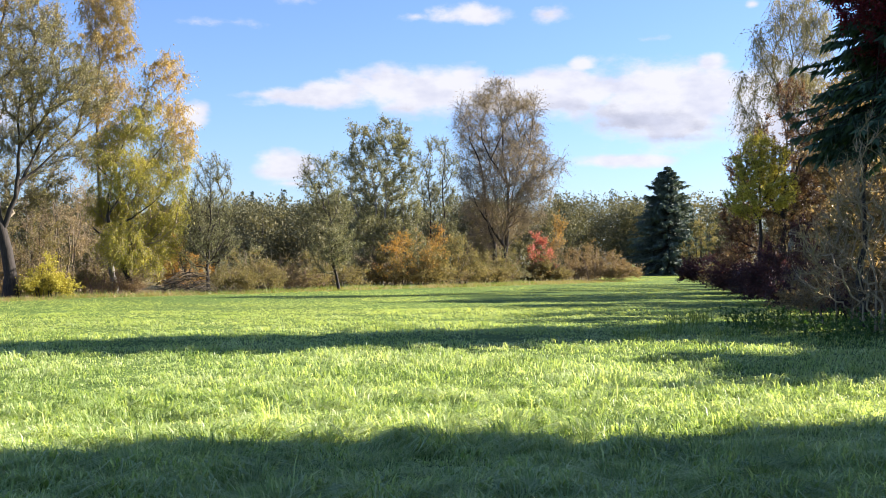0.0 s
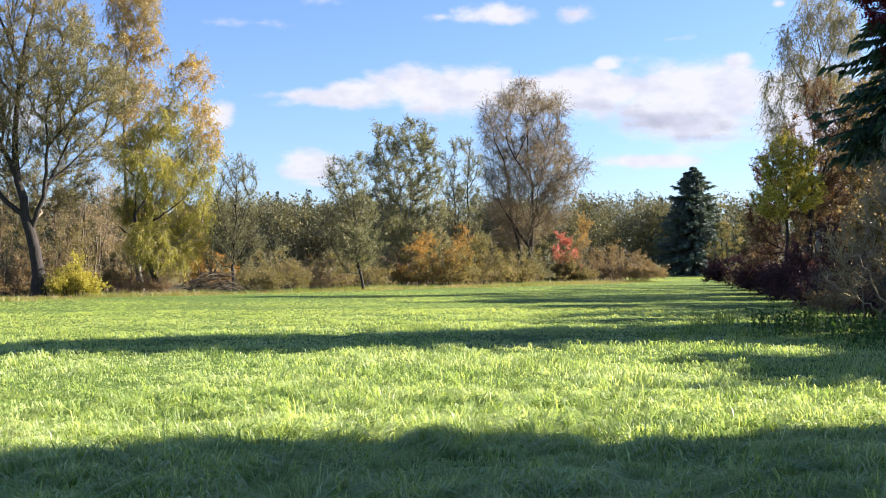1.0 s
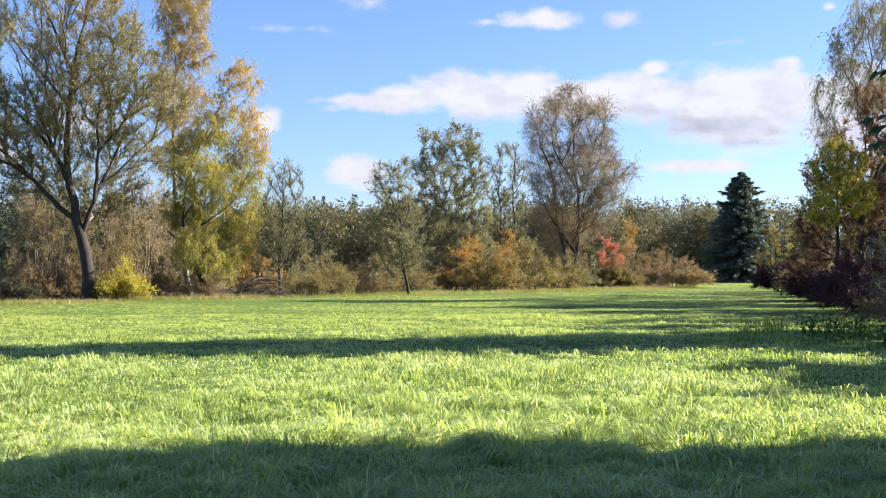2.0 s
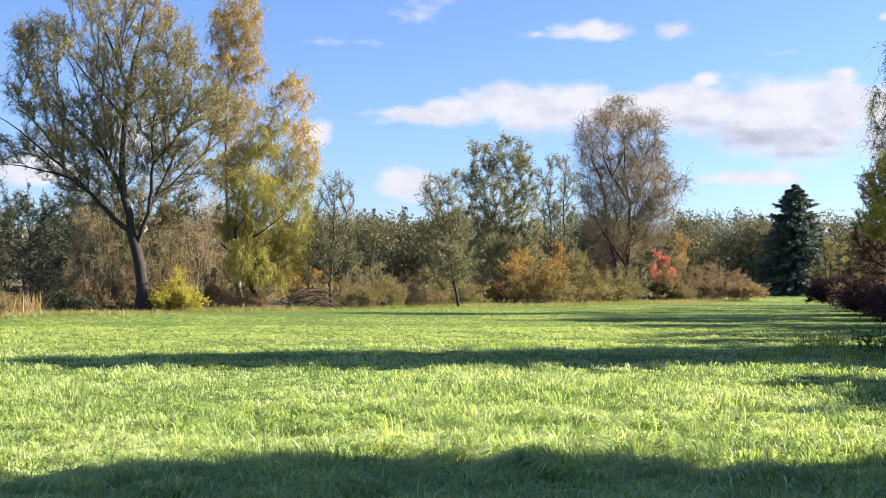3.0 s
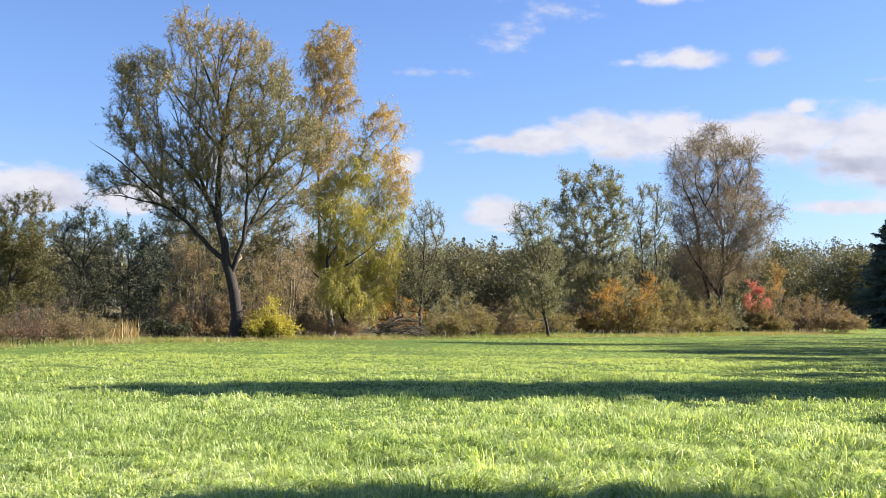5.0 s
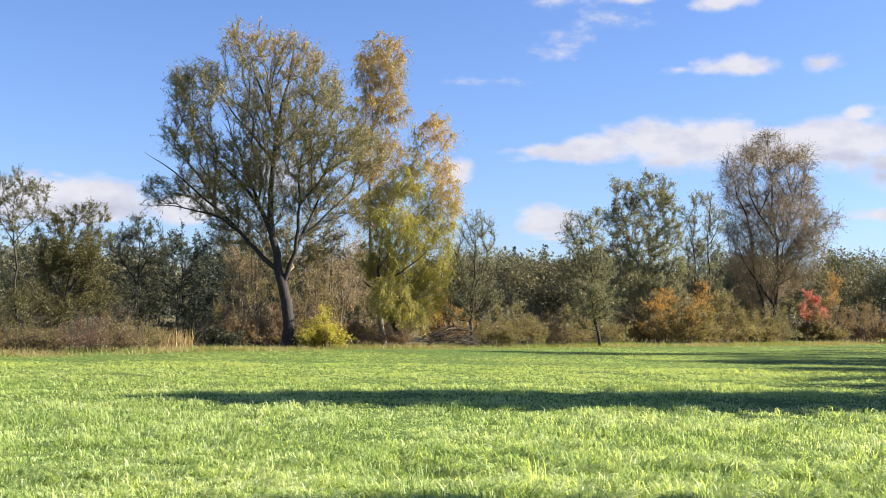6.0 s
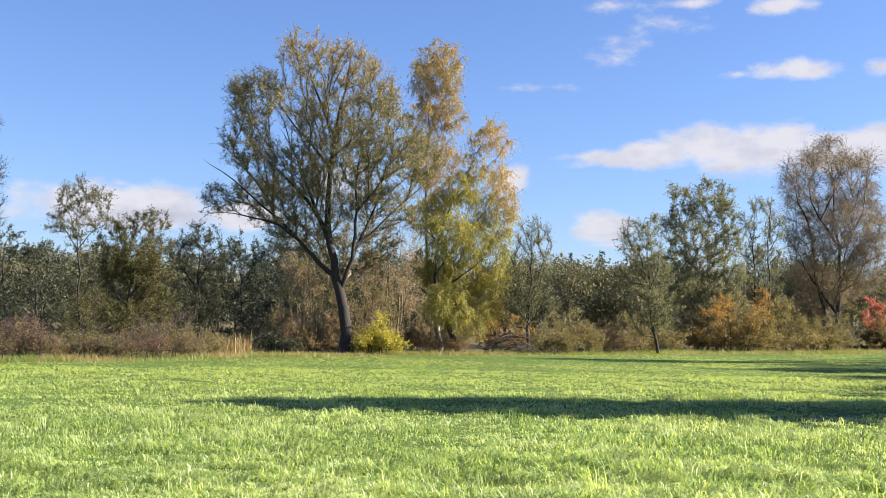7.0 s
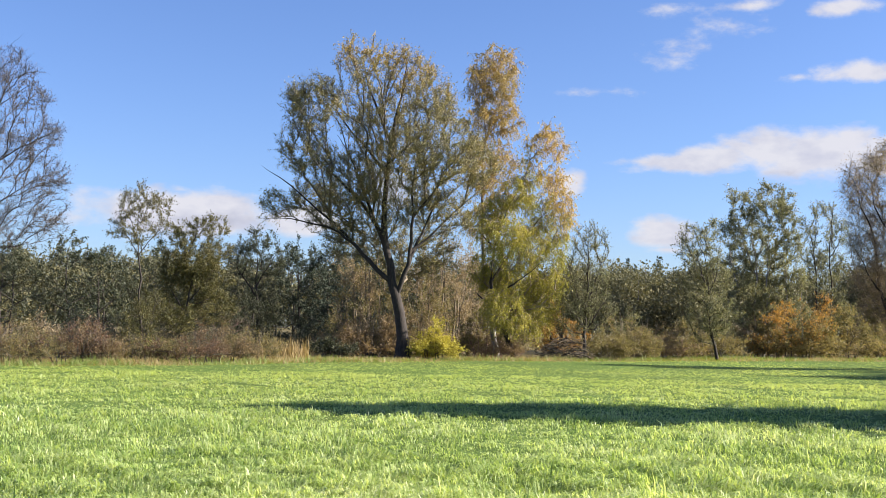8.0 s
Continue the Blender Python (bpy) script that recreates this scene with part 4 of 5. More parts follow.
tree("alder_tree", -5.07, 89.88,
     [[(-0.28, 0.0), (-0.24, 2.4), (-0.2, 6.75), (-0.95, 9.96), (-1.97, 12.76)], [(0.15, 0.0), (0.28, 5.06), (0.45, 9.42), (0.44, 13.54)], [(1.53, 0.0), (1.7, 4.19), (1.88, 7.73), (1.79, 12.99)], [(-0.63, 0.0), (-1.16, 4.16), (-2.04, 7.73), (-2.58, 9.97)], [(0.32, 5.95), (1.23, 8.62), (1.53, 10.84)], [(-0.2, 6.39), (-1.17, 8.62), (-1.61, 9.97)], [(2.3, 0.0), (2.99, 3.32), (3.17, 6.4)]],
     [(0.45, 13.0, 0.9, 0.81), (-1.83, 12.12, 0.9, 0.9), (1.79, 12.36, 0.81, 1.0), (-0.65, 11.75, 1.09, 1.09), (-1.39, 10.41, 1.54, 1.27), (0.79, 10.76, 1.54, 1.36), (2.1, 10.17, 1.09, 1.45), (-2.27, 9.07, 1.0, 1.36), (-0.29, 8.62, 1.99, 1.54), (1.79, 8.17, 1.54, 1.54), (-1.6, 6.83, 1.63, 1.45), (0.58, 6.17, 2.08, 1.54), (2.52, 5.96, 1.18, 1.45), (-0.94, 4.39, 1.9, 1.45), (1.45, 3.74, 2.08, 1.63), (-1.16, 1.94, 1.81, 1.36), (2.73, 2.44, 1.36, 1.54)],
     "leafy grey-green alder of several stems", leaf='alder', bark='bark_birch', twig='bark', girth=0.13, size=0.115, tips=1150, twigs=8, foliage=8, reach=0.6, seed=31, depth=0.8)
tree("alder_tree", -0.70, 96.74,
     [[(0.02, 0.0), (-0.15, 4.4), (-0.32, 9.12), (-0.04, 12.45)], [(0.66, 0.0), (0.72, 6.29), (0.78, 11.11), (0.97, 12.44)], [(-0.28, 7.7), (-0.97, 9.6), (-1.24, 11.03)], [(0.77, 7.7), (1.5, 9.59), (1.69, 11.01)]],
     [(-0.13, 11.88, 0.78, 0.87), (0.96, 11.87, 0.68, 0.87), (-1.1, 10.56, 0.78, 1.17), (0.04, 10.07, 1.26, 1.36), (1.32, 10.06, 0.87, 1.26), (-0.6, 8.18, 1.36, 1.46), (0.95, 7.7, 1.36, 1.56), (0.03, 5.81, 1.75, 1.56), (-0.66, 3.45, 1.65, 1.65), (1.17, 3.47, 1.65, 1.75)],
     "thin half-bare alder between fuller trees", leaf='alder', bark='bark_dark', girth=0.12, size=0.105, tips=560, twigs=8, foliage=5, reach=0.6, seed=32)
shrub("orange_shrub", -2.60, 86.91, 3.10, 5.10, "broad olive shrub turning orange and yellow", leaf='olive', dens=0.65, seed=33, size=0.115, foliage=8, turned=('orange', -0.35, 1.0, 2.0))
shrub("olive_shrub", -4.17, 87.90, 2.70, 3.61, "olive and ochre shrub among orange ones", leaf='olive', dens=0.65, seed=133, size=0.111)
shrub("orange_shrub", -1.84, 92.98, 2.56, 5.82, "ragged shrub of orange and ochre leaves", leaf='orange', dens=0.65, seed=134, size=0.111, foliage=5)
shrub("olive_shrub", 0.49, 90.87, 3.06, 4.80, "broad olive shrub with yellowing leaves", leaf='olive', dens=0.65, seed=34, size=0.118)
tree("birch_tree", 5.44, 104.38,
     [[(-0.02, 0.0), (0.09, 2.66), (0.21, 6.01), (-0.39, 9.68), (-0.56, 13.73), (-0.15, 17.38), (0.05, 18.9)], [(-0.45, 0.0), (-0.57, 3.65), (-1.5, 9.19), (-3.08, 13.78), (-3.76, 16.62)], [(0.2, 5.16), (0.88, 7.16), (1.93, 8.66), (3.73, 10.39), (5.37, 11.21)], [(0.16, 6.66), (1.37, 9.66), (2.21, 13.67), (2.61, 16.18)], [(-0.3, 9.18), (-1.48, 12.73), (-1.95, 16.31)], [(-0.48, 11.7), (0.69, 14.71), (1.42, 16.72)], [(0.2, 5.66), (1.59, 7.16), (3.48, 7.9), (4.65, 8.64)], [(0.09, 3.66), (-2.0, 6.66), (-3.44, 9.71)]],
     [(-0.0, 18.19, 1.16, 0.74), (-1.46, 17.06, 1.47, 1.05), (1.43, 17.12, 1.47, 1.05), (-3.42, 16.35, 0.95, 1.37), (2.84, 16.17, 1.05, 1.26), (-0.26, 15.75, 2.42, 1.58), (-2.69, 14.29, 1.68, 1.89), (1.64, 14.19, 2.21, 1.79), (3.34, 13.39, 0.95, 2.1), (-0.76, 12.47, 2.63, 1.89), (-3.68, 11.5, 0.84, 2.63), (1.38, 10.92, 2.31, 1.89), (3.98, 11.13, 1.47, 1.37), (-1.98, 9.7, 2.1, 1.89), (5.14, 10.62, 0.74, 1.26), (0.65, 8.42, 2.42, 1.79), (3.25, 8.65, 1.79, 1.58), (-2.24, 7.17, 1.68, 1.89), (0.16, 5.66, 2.42, 1.68), (2.53, 6.41, 1.79, 1.26), (-1.77, 3.64, 1.79, 1.89)],
     "large weeping birch, nearly bare, tan twigs", leaf='tan', bark='bark_dark', twig='twig_birch', girth=0.28, size=0.105, slim=0.24, tips=2000, twigs=9, foliage=4, hang=0.5, reach=0.9, seed=35, twig_r=0.014, limb_r=0.5, balance=0.5)
shrub("olive_shrub", 3.84, 98.35, 2.42, 3.56, "green-brown undergrowth beneath the large birch", leaf='olive', dens=0.65, seed=36, size=0.118)
shrub("red_shrub", 8.79, 106.83, 2.00, 4.70, "green shrub with vivid red upper leaves", leaf='olive', seed=37, size=0.13, foliage=8, turned=('red', 0.0, 1.0, 2.4))
shrub("orange_shrub", 12.71, 117.31, 3.40, 6.90, "slim tree-like shrub with orange-brown leaves", leaf='brown', bark='bark_dark', dens=0.8, seed=38, size=0.13, turned=('orange', -0.3, 1.0, 4.6))
shrub("brown_shrub", 15.33, 108.32, 3.09, 4.52, "round shrub of tan and brown leaves at the row end", leaf='brown', bark='twig_tan', dens=0.65, seed=39, size=0.126, foliage=9)
shrub("olive_shrub", 10.19, 106.35, 1.96, 2.35, "low green shrub under the red one", leaf='olive', dens=0.65, seed=40, size=0.118)

# ---- left end of the row ----
tree("oak_tree", -34.48, 38.98,
     [[(-0.89, 0.0), (-1.17, 3.75), (-1.31, 6.87), (-1.37, 10.51), (-1.39, 13.46)], [(-1.18, 3.99), (-0.1, 4.76), (1.24, 5.07), (2.16, 4.96)], [(-1.23, 5.19), (0.26, 6.73), (2.04, 7.83), (3.19, 8.41)], [(-1.31, 6.87), (0.63, 8.47), (2.2, 9.59), (3.12, 10.17)], [(-1.35, 8.81), (0.08, 10.65), (1.41, 11.77), (2.22, 12.1)], [(-1.39, 10.51), (-0.44, 12.33), (0.65, 13.44), (1.32, 14.02)], [(-1.25, 5.67), (-2.85, 7.26), (-3.96, 8.13)], [(-1.34, 8.57), (-2.78, 10.38), (-3.69, 11.26)], [(-1.38, 12.23), (-2.04, 13.14), (-2.51, 13.81)]],
     [(0.87, 13.72, 0.78, 0.68), (1.14, 12.74, 1.2, 0.78), (0.52, 11.18, 1.83, 1.05), (2.12, 11.59, 0.68, 0.78), (1.94, 10.32, 1.46, 0.78), (0.83, 9.23, 1.83, 1.05), (2.78, 9.89, 0.68, 0.63), (2.26, 8.34, 1.46, 0.89), (1.14, 7.27, 1.83, 1.05), (2.98, 7.89, 0.63, 0.78), (2.79, 6.63, 0.89, 0.78), (1.65, 6.07, 1.73, 0.89), (3.07, 5.65, 0.63, 0.58), (0.78, 5.17, 1.57, 0.63), (-1.37, 12.97, 1.57, 1.31), (-1.7, 10.48, 2.09, 1.57), (-2.02, 8.03, 2.35, 1.57), (-3.4, 9.85, 1.31, 1.57), (-0.61, 6.19, 1.57, 1.31)],
     "broad thinly leaved tree against the sky", leaf='oak', bark='bark_dark', twig='bark_dark', girth=0.2, size=0.05, slim=0.25, tips=1900, twigs=8, foliage=5, reach=0.46, limb_r=0.32, seed=41, twig_r=0.006, balance=0.45)
tree("alder_tree", -30.11, 44.86,
     [[(-0.0, 0.0), (-0.06, 1.7), (-0.16, 3.23), (-0.26, 4.77), (-0.4, 5.79), (-0.3, 7.09), (-0.39, 8.38)], [(-0.26, 4.77), (-0.83, 5.65), (-1.32, 6.14), (-1.62, 6.51)], [(-0.24, 4.9), (0.33, 5.82), (0.8, 6.49), (1.08, 7.03)], [(-0.34, 5.54), (-0.81, 6.55), (-1.03, 7.31)], [(-0.31, 6.06), (0.18, 6.85), (0.4, 7.51)]],
     [(-0.38, 8.07, 0.38, 0.49), (-0.7, 7.46, 0.6, 0.49), (0.15, 7.5, 0.6, 0.49), (-1.04, 7.0, 0.54, 0.43), (0.73, 7.09, 0.54, 0.49), (-0.19, 6.71, 0.92, 0.6), (-1.26, 6.32, 0.6, 0.43), (0.69, 6.23, 0.71, 0.43), (-0.4, 5.79, 0.98, 0.54), (-1.36, 5.8, 0.65, 0.27), (-0.25, 1.7, 0.92, 1.09), (0.07, 2.73, 0.81, 0.81)],
     "small open alder with few leaves and forked crown", leaf='alder_mid', bark='bark_dark', girth=0.085, size=0.06, tips=360, twigs=7, foliage=8, reach=0.34, seed=42, twig_r=0.006)
tree("alder_tree", -29.49, 47.63,
     [[(-0.49, 0.0), (-0.22, 1.73), (0.05, 3.62), (0.36, 5.25), (0.97, 6.49)], [(0.1, 3.89), (-0.4, 4.95), (-0.53, 5.75)], [(0.32, 4.97), (1.0, 5.81), (1.53, 6.38)], [(-0.07, 2.81), (0.67, 3.63), (1.31, 4.19)], [(-0.18, 2.27), (-0.86, 3.32), (-1.19, 4.12)]],
     [(1.3, 6.86, 0.45, 0.28), (0.71, 6.48, 0.68, 0.39), (-0.31, 6.17, 0.73, 0.45), (1.51, 6.24, 0.34, 0.39), (0.48, 5.66, 1.07, 0.62), (-0.67, 5.21, 0.9, 0.73), (1.27, 5.28, 0.84, 0.68), (0.26, 4.57, 1.29, 0.79), (-0.89, 4.13, 0.9, 0.84), (1.06, 3.91, 1.13, 0.84), (-0.21, 3.21, 1.29, 0.9), (1.23, 2.56, 1.13, 1.01), (-0.56, 1.99, 1.18, 1.01)],
     "leaning alder with dark green leaves", leaf='alder_mid', bark='bark_dark', girth=0.09, size=0.07, tips=720, twigs=8, foliage=9, reach=0.36, seed=43, twig_r=0.006)
# crown takes the alder leaf that has shade put into its colour
tree("pine_tree", -40.27, 74.87,
     [[(0.0, 0.0), (-0.1, 2.39), (-0.33, 5.76), (-0.28, 8.51)], [(-0.15, 4.08), (-1.67, 6.14), (-2.32, 7.18)], [(-0.16, 4.5), (1.02, 6.64), (1.42, 7.5)]],
     [(-0.27, 7.88, 1.54, 1.11), (-1.68, 6.56, 1.28, 1.2), (1.03, 6.43, 1.2, 1.28), (-0.37, 4.49, 2.14, 1.71), (-0.72, 2.38, 2.35, 1.71)],
     "rounded dark green tree behind the hedge, shade put into its leaf colour", leaf='alder_shade', bark='bark_dark', girth=0.2, size=0.096, foliage=9, reach=0.52, seed=44, tips=420)
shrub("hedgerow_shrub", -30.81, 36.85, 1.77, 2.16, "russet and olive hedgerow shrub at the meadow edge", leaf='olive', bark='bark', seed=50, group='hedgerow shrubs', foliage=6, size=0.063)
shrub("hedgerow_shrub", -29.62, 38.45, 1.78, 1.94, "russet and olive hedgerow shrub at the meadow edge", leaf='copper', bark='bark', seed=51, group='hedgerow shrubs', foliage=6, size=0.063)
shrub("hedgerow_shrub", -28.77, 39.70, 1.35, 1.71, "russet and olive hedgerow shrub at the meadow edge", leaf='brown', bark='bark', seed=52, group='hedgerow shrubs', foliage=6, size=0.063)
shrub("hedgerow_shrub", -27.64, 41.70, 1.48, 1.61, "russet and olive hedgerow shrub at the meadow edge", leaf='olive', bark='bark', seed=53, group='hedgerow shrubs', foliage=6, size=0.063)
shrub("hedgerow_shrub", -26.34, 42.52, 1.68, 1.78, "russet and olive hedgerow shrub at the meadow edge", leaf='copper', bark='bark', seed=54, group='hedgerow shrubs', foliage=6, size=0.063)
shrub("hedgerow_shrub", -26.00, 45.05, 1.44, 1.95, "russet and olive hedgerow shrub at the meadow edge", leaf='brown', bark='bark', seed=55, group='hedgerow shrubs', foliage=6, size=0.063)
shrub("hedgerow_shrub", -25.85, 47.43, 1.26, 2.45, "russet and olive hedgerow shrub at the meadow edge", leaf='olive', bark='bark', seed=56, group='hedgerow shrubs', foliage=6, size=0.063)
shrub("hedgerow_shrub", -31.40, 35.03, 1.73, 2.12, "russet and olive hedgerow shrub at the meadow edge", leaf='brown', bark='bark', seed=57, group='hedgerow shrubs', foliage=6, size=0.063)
# these two bushes are darkened by the alder leaf with shade in its colour
shrub("hedgerow_shrub", -31.24, 48.90, 2.13, 3.77, "russet and olive hedgerow shrub at the meadow edge", leaf='alder_shade', bark='bark', seed=58, group='hedgerow shrubs', foliage=6, size=0.063)
shrub("hedgerow_shrub", -30.11, 51.92, 1.66, 2.73, "russet and olive hedgerow shrub at the meadow edge", leaf='alder_shade', bark='twig_red', seed=59, group='hedgerow shrubs', foliage=6, size=0.063)
# dense group in the darker far-conifer leaf, deep shade put into the colour
for i, (x, y, h, w) in enumerate(((-38.8, 79.0, 8.6, 3.0), (-35.6, 77.0, 8.0, 2.8), (-37.0, 83.5, 9.0, 3.2), (-33.4, 81.0, 8.0, 2.8), (-33.0, 74.0, 5.6, 2.4))):
    grown_tree("pine_tree", x, y, h, w, "pine beyond the reeds, deep shade put into its leaf colour", 60 + i, group="pines beyond the reeds", leaf="conifer_far", bark="bark_dark", size=0.13,
               tips=180, twigs=8, foliage=8, reach=0.55, girth=0.14, clear=0.04)

shrub("green_shrub", -29.95, 46.15, 0.85, 1.35, "small yellow-green bush at the meadow edge", leaf='yellow_green', bark='bark', seed=63, size=0.07, dens=1.3)

# ---- right side: hedge, spruces and autumn trees in shade ----
conifer("spruce_tree", 32.41, 161.78, 15.8, 7.6, "solitary blue-green spruce at the end of the lane", leaf='spruce_blue', seed=70, size=0.36, needles=80, whorls=44, skirt=0.02, per=16, droop=0.30, point=0.68)
shrub("green_shrub", 33.48, 146.22, 2.26, 10.99, "pale green tree beside the spruce", leaf='olive', seed=71, dens=0.5, size=0.163)
shrub("dark_hedge_shrub", 21.47, 89.46, 2.22, 3.07, "dark dense shrub at the end of the hedge", leaf='maroon', seed=72, size=0.118, group='hedge shrubs', foliage=10)
shrub("maroon_shrub", 16.92, 61.72, 1.93, 4.15, "dark maroon shrub in the shaded hedge", leaf='maroon', seed=73, size=0.096, group='hedge shrubs', foliage=9)
shrub("maroon_shrub", 13.88, 44.90, 1.77, 3.56, "dark maroon shrub in the shaded hedge", leaf='maroon', seed=74, size=0.081, group='hedge shrubs', foliage=9)
tree("beech_tree", 17.46, 57.40,
     [[(0.0, 0.0), (-0.03, 2.96), (0.11, 6.42), (0.37, 10.46)], [(0.03, 3.53), (-1.33, 6.46), (-1.74, 7.93)], [(0.07, 5.26), (1.17, 8.11), (1.46, 9.54)]],
     [(0.37, 10.02, 1.21, 1.06), (1.17, 8.4, 1.27, 1.21), (-0.48, 8.18, 1.36, 1.21), (-1.89, 6.48, 1.27, 1.36), (0.33, 6.12, 1.66, 1.51), (-1.21, 4.42, 1.81, 1.51), (-2.48, 4.15, 1.21, 1.21), (-2.49, 2.4, 1.21, 1.21), (1.14, 4.66, 1.51, 1.81)],
     "tree with brown, copper and yellow leaves", leaf='copper', bark='bark_dark', girth=0.3, size=0.089, foliage=11, reach=0.45, seed=75)
tree("yellow_maple", 15.58, 54.83,
     [[(0.0, 0.0), (0.03, 3.45), (-0.0, 5.66), (-0.06, 7.87)], [(0.04, 4.28), (-0.75, 5.68), (-1.01, 6.52)], [(0.04, 4.55), (0.71, 5.92), (0.98, 6.73)]],
     [(-0.07, 7.46, 0.86, 0.63), (0.46, 6.75, 1.0, 0.8), (-0.61, 6.51, 0.86, 0.8), (-0.08, 5.66, 1.29, 1.0), (-0.76, 4.57, 1.15, 0.86), (0.84, 5.09, 0.86, 1.0)],
     "young tree with clear yellow leaves in the hedge", leaf='yellow', bark='bark_dark', girth=0.12, size=0.089, foliage=10, dens=1.5, reach=0.39, seed=76)
tree("birch_tree", 21.27, 68.79,
     [[(0.0, 0.0), (0.07, 7.37), (-0.04, 13.62), (0.33, 18.46)], [(0.03, 10.84), (-1.54, 14.06), (-2.03, 15.83)], [(0.01, 12.23), (1.46, 15.61), (1.8, 17.31)]],
     [(0.16, 17.43, 1.63, 1.45), (-1.19, 15.43, 1.23, 1.63), (1.46, 15.61, 1.45, 1.81), (-2.56, 12.36, 0.72, 1.3), (-0.55, 12.96, 1.81, 1.63), (-2.24, 10.24, 0.87, 1.45), (0.77, 12.54, 1.81, 1.45)],
     "tall weeping birch with thin silvery hanging twigs", leaf='willow', bark='bark_birch', twig='twig_pale', girth=0.26, size=0.089, foliage=8, hang=1.2, reach=0.65, seed=77, wander=0.03)
conifer("spruce_tree", 13.3, 29.4, 13.4, 4.0, "tall dark green spruce with drooping boughs", seed=78, size=0.21, needles=85, whorls=60, per=17, skirt=0.42, droop=0.42, point=0.45)
tree("lichen_bush", 10.35, 26.60,
     [[(0.0, 0.0), (-0.18, 1.55), (-0.5, 2.82), (-0.89, 3.97)], [(0.13, 0.0), (0.34, 1.82), (0.23, 3.51), (-0.02, 4.78)], [(-0.13, 0.0), (-0.78, 1.41), (-1.24, 2.26), (-1.71, 2.41)], [(0.2, 0.0), (0.79, 1.68), (0.94, 3.35)], [(-0.2, 0.0), (-1.05, 0.84), (-1.73, 0.84)], [(-0.07, 0.0), (-0.38, 1.97), (-0.23, 3.38), (-0.48, 4.38)], [(-0.13, 0.0), (-0.64, 1.83), (-1.16, 3.12)], [(0.13, 0.0), (0.54, 2.24), (0.43, 4.06)]],
     [(-0.82, 3.82, 0.68, 0.75), (-0.09, 4.5, 0.68, 0.68), (-1.17, 2.41, 0.83, 0.83), (-0.03, 3.09, 1.06, 1.06), (-1.45, 1.27, 0.75, 0.75), (-0.38, 1.41, 1.06, 0.9), (0.81, 3.21, 0.9, 1.21), (1.05, 1.54, 0.9, 1.06), (-1.58, 2.13, 0.53, 0.68), (-0.63, 2.82, 0.75, 0.9)],
     "bare bush of pale lichen-covered arching twigs", leaf='brown', bark='twig_pale', twig='twig_pale', girth=0.045, size=0.037, foliage=1, reach=0.33, seed=79, twig_r=0.008, tips=420, twigs=6, wander=0.22, crook=0.03)
shrub("undergrowth_shrub", 10.58, 29.46, 1.34, 2.58, "dark tangled undergrowth beneath the bare bush", leaf='brown', bark='twig_tan', seed=80, size=0.052, foliage=8, twig_r=0.006)
tree("crimson_maple", 10.50, 28.30,
     [[(0.0, 0.0), (0.1, 2.6), (0.2, 5.4), (0.4, 9.2)], [(0.15, 5.0), (0.9, 6.6), (1.5, 8.2)], [(0.2, 5.8), (-0.2, 7.2), (-0.3, 8.4)], [(0.2, 5.2), (1.2, 6.4), (2.2, 7.4)]],
     [(-0.35, 8.3, 0.5, 0.6), (0.3, 8.0, 0.6, 0.8), (0.9, 7.5, 0.65, 0.8), (1.4, 8.3, 0.8, 0.7), (0.5, 9.0, 0.7, 0.6), (1.1, 6.9, 0.5, 0.6), (2.1, 7.6, 0.8, 0.8)],
     "slim tree with deep crimson leaves among dark boughs", leaf='crimson', bark='bark_dark', girth=0.1, size=0.085, tips=300, foliage=10, reach=0.32, seed=81, hang=0.3)

# more hedge on the shaded right side
shrub("hedge_shrub", 20.68, 81.42, 1.69, 3.13, "dense dark shrub in the shaded hedge", leaf='maroon', seed=100, size=0.111, group='hedge shrubs', foliage=6)
shrub("hedge_shrub", 15.40, 52.80, 1.66, 2.85, "dense dark shrub in the shaded hedge", leaf='maroon', seed=101, size=0.098, group='hedge shrubs', foliage=6)
shrub("hedge_shrub", 13.14, 39.89, 1.48, 2.94, "dense dark shrub in the shaded hedge", leaf='maroon', seed=102, size=0.093, group='hedge shrubs', foliage=6)
shrub("hedge_shrub", 11.72, 34.04, 1.27, 1.54, "dense dark shrub in the shaded hedge", leaf='brown', seed=103, size=0.09, group='hedge shrubs', foliage=6)
shrub("hedge_shrub", 11.95, 37.13, 0.98, 1.35, "dense dark shrub in the shaded hedge", leaf='maroon', seed=104, size=0.091, group='hedge shrubs', foliage=6)
shrub("hedge_shrub", 17.44, 63.65, 1.66, 5.99, "dense dark shrub in the shaded hedge", leaf='brown', seed=105, size=0.103, group='hedge shrubs', foliage=6)
shrub("hedge_shrub", 16.28, 47.28, 1.51, 5.56, "dense dark shrub in the shaded hedge", leaf='olive', seed=106, size=0.096, group='hedge shrubs', foliage=6)
shrub("hedge_shrub", 18.80, 72.60, 1.70, 4.06, "dense dark shrub in the shaded hedge", leaf='brown', seed=107, size=0.107, group='hedge shrubs', foliage=6)
shrub("hedge_shrub", 17.01, 55.45, 1.46, 5.42, "dense dark shrub in the shaded hedge", leaf='brown', seed=108, size=0.1, group='hedge shrubs', foliage=6)
shrub("hedge_shrub", 11.92, 31.84, 1.03, 1.54, "dense dark shrub in the shaded hedge", leaf='maroon', seed=109, size=0.089, group='hedge shrubs', foliage=6)

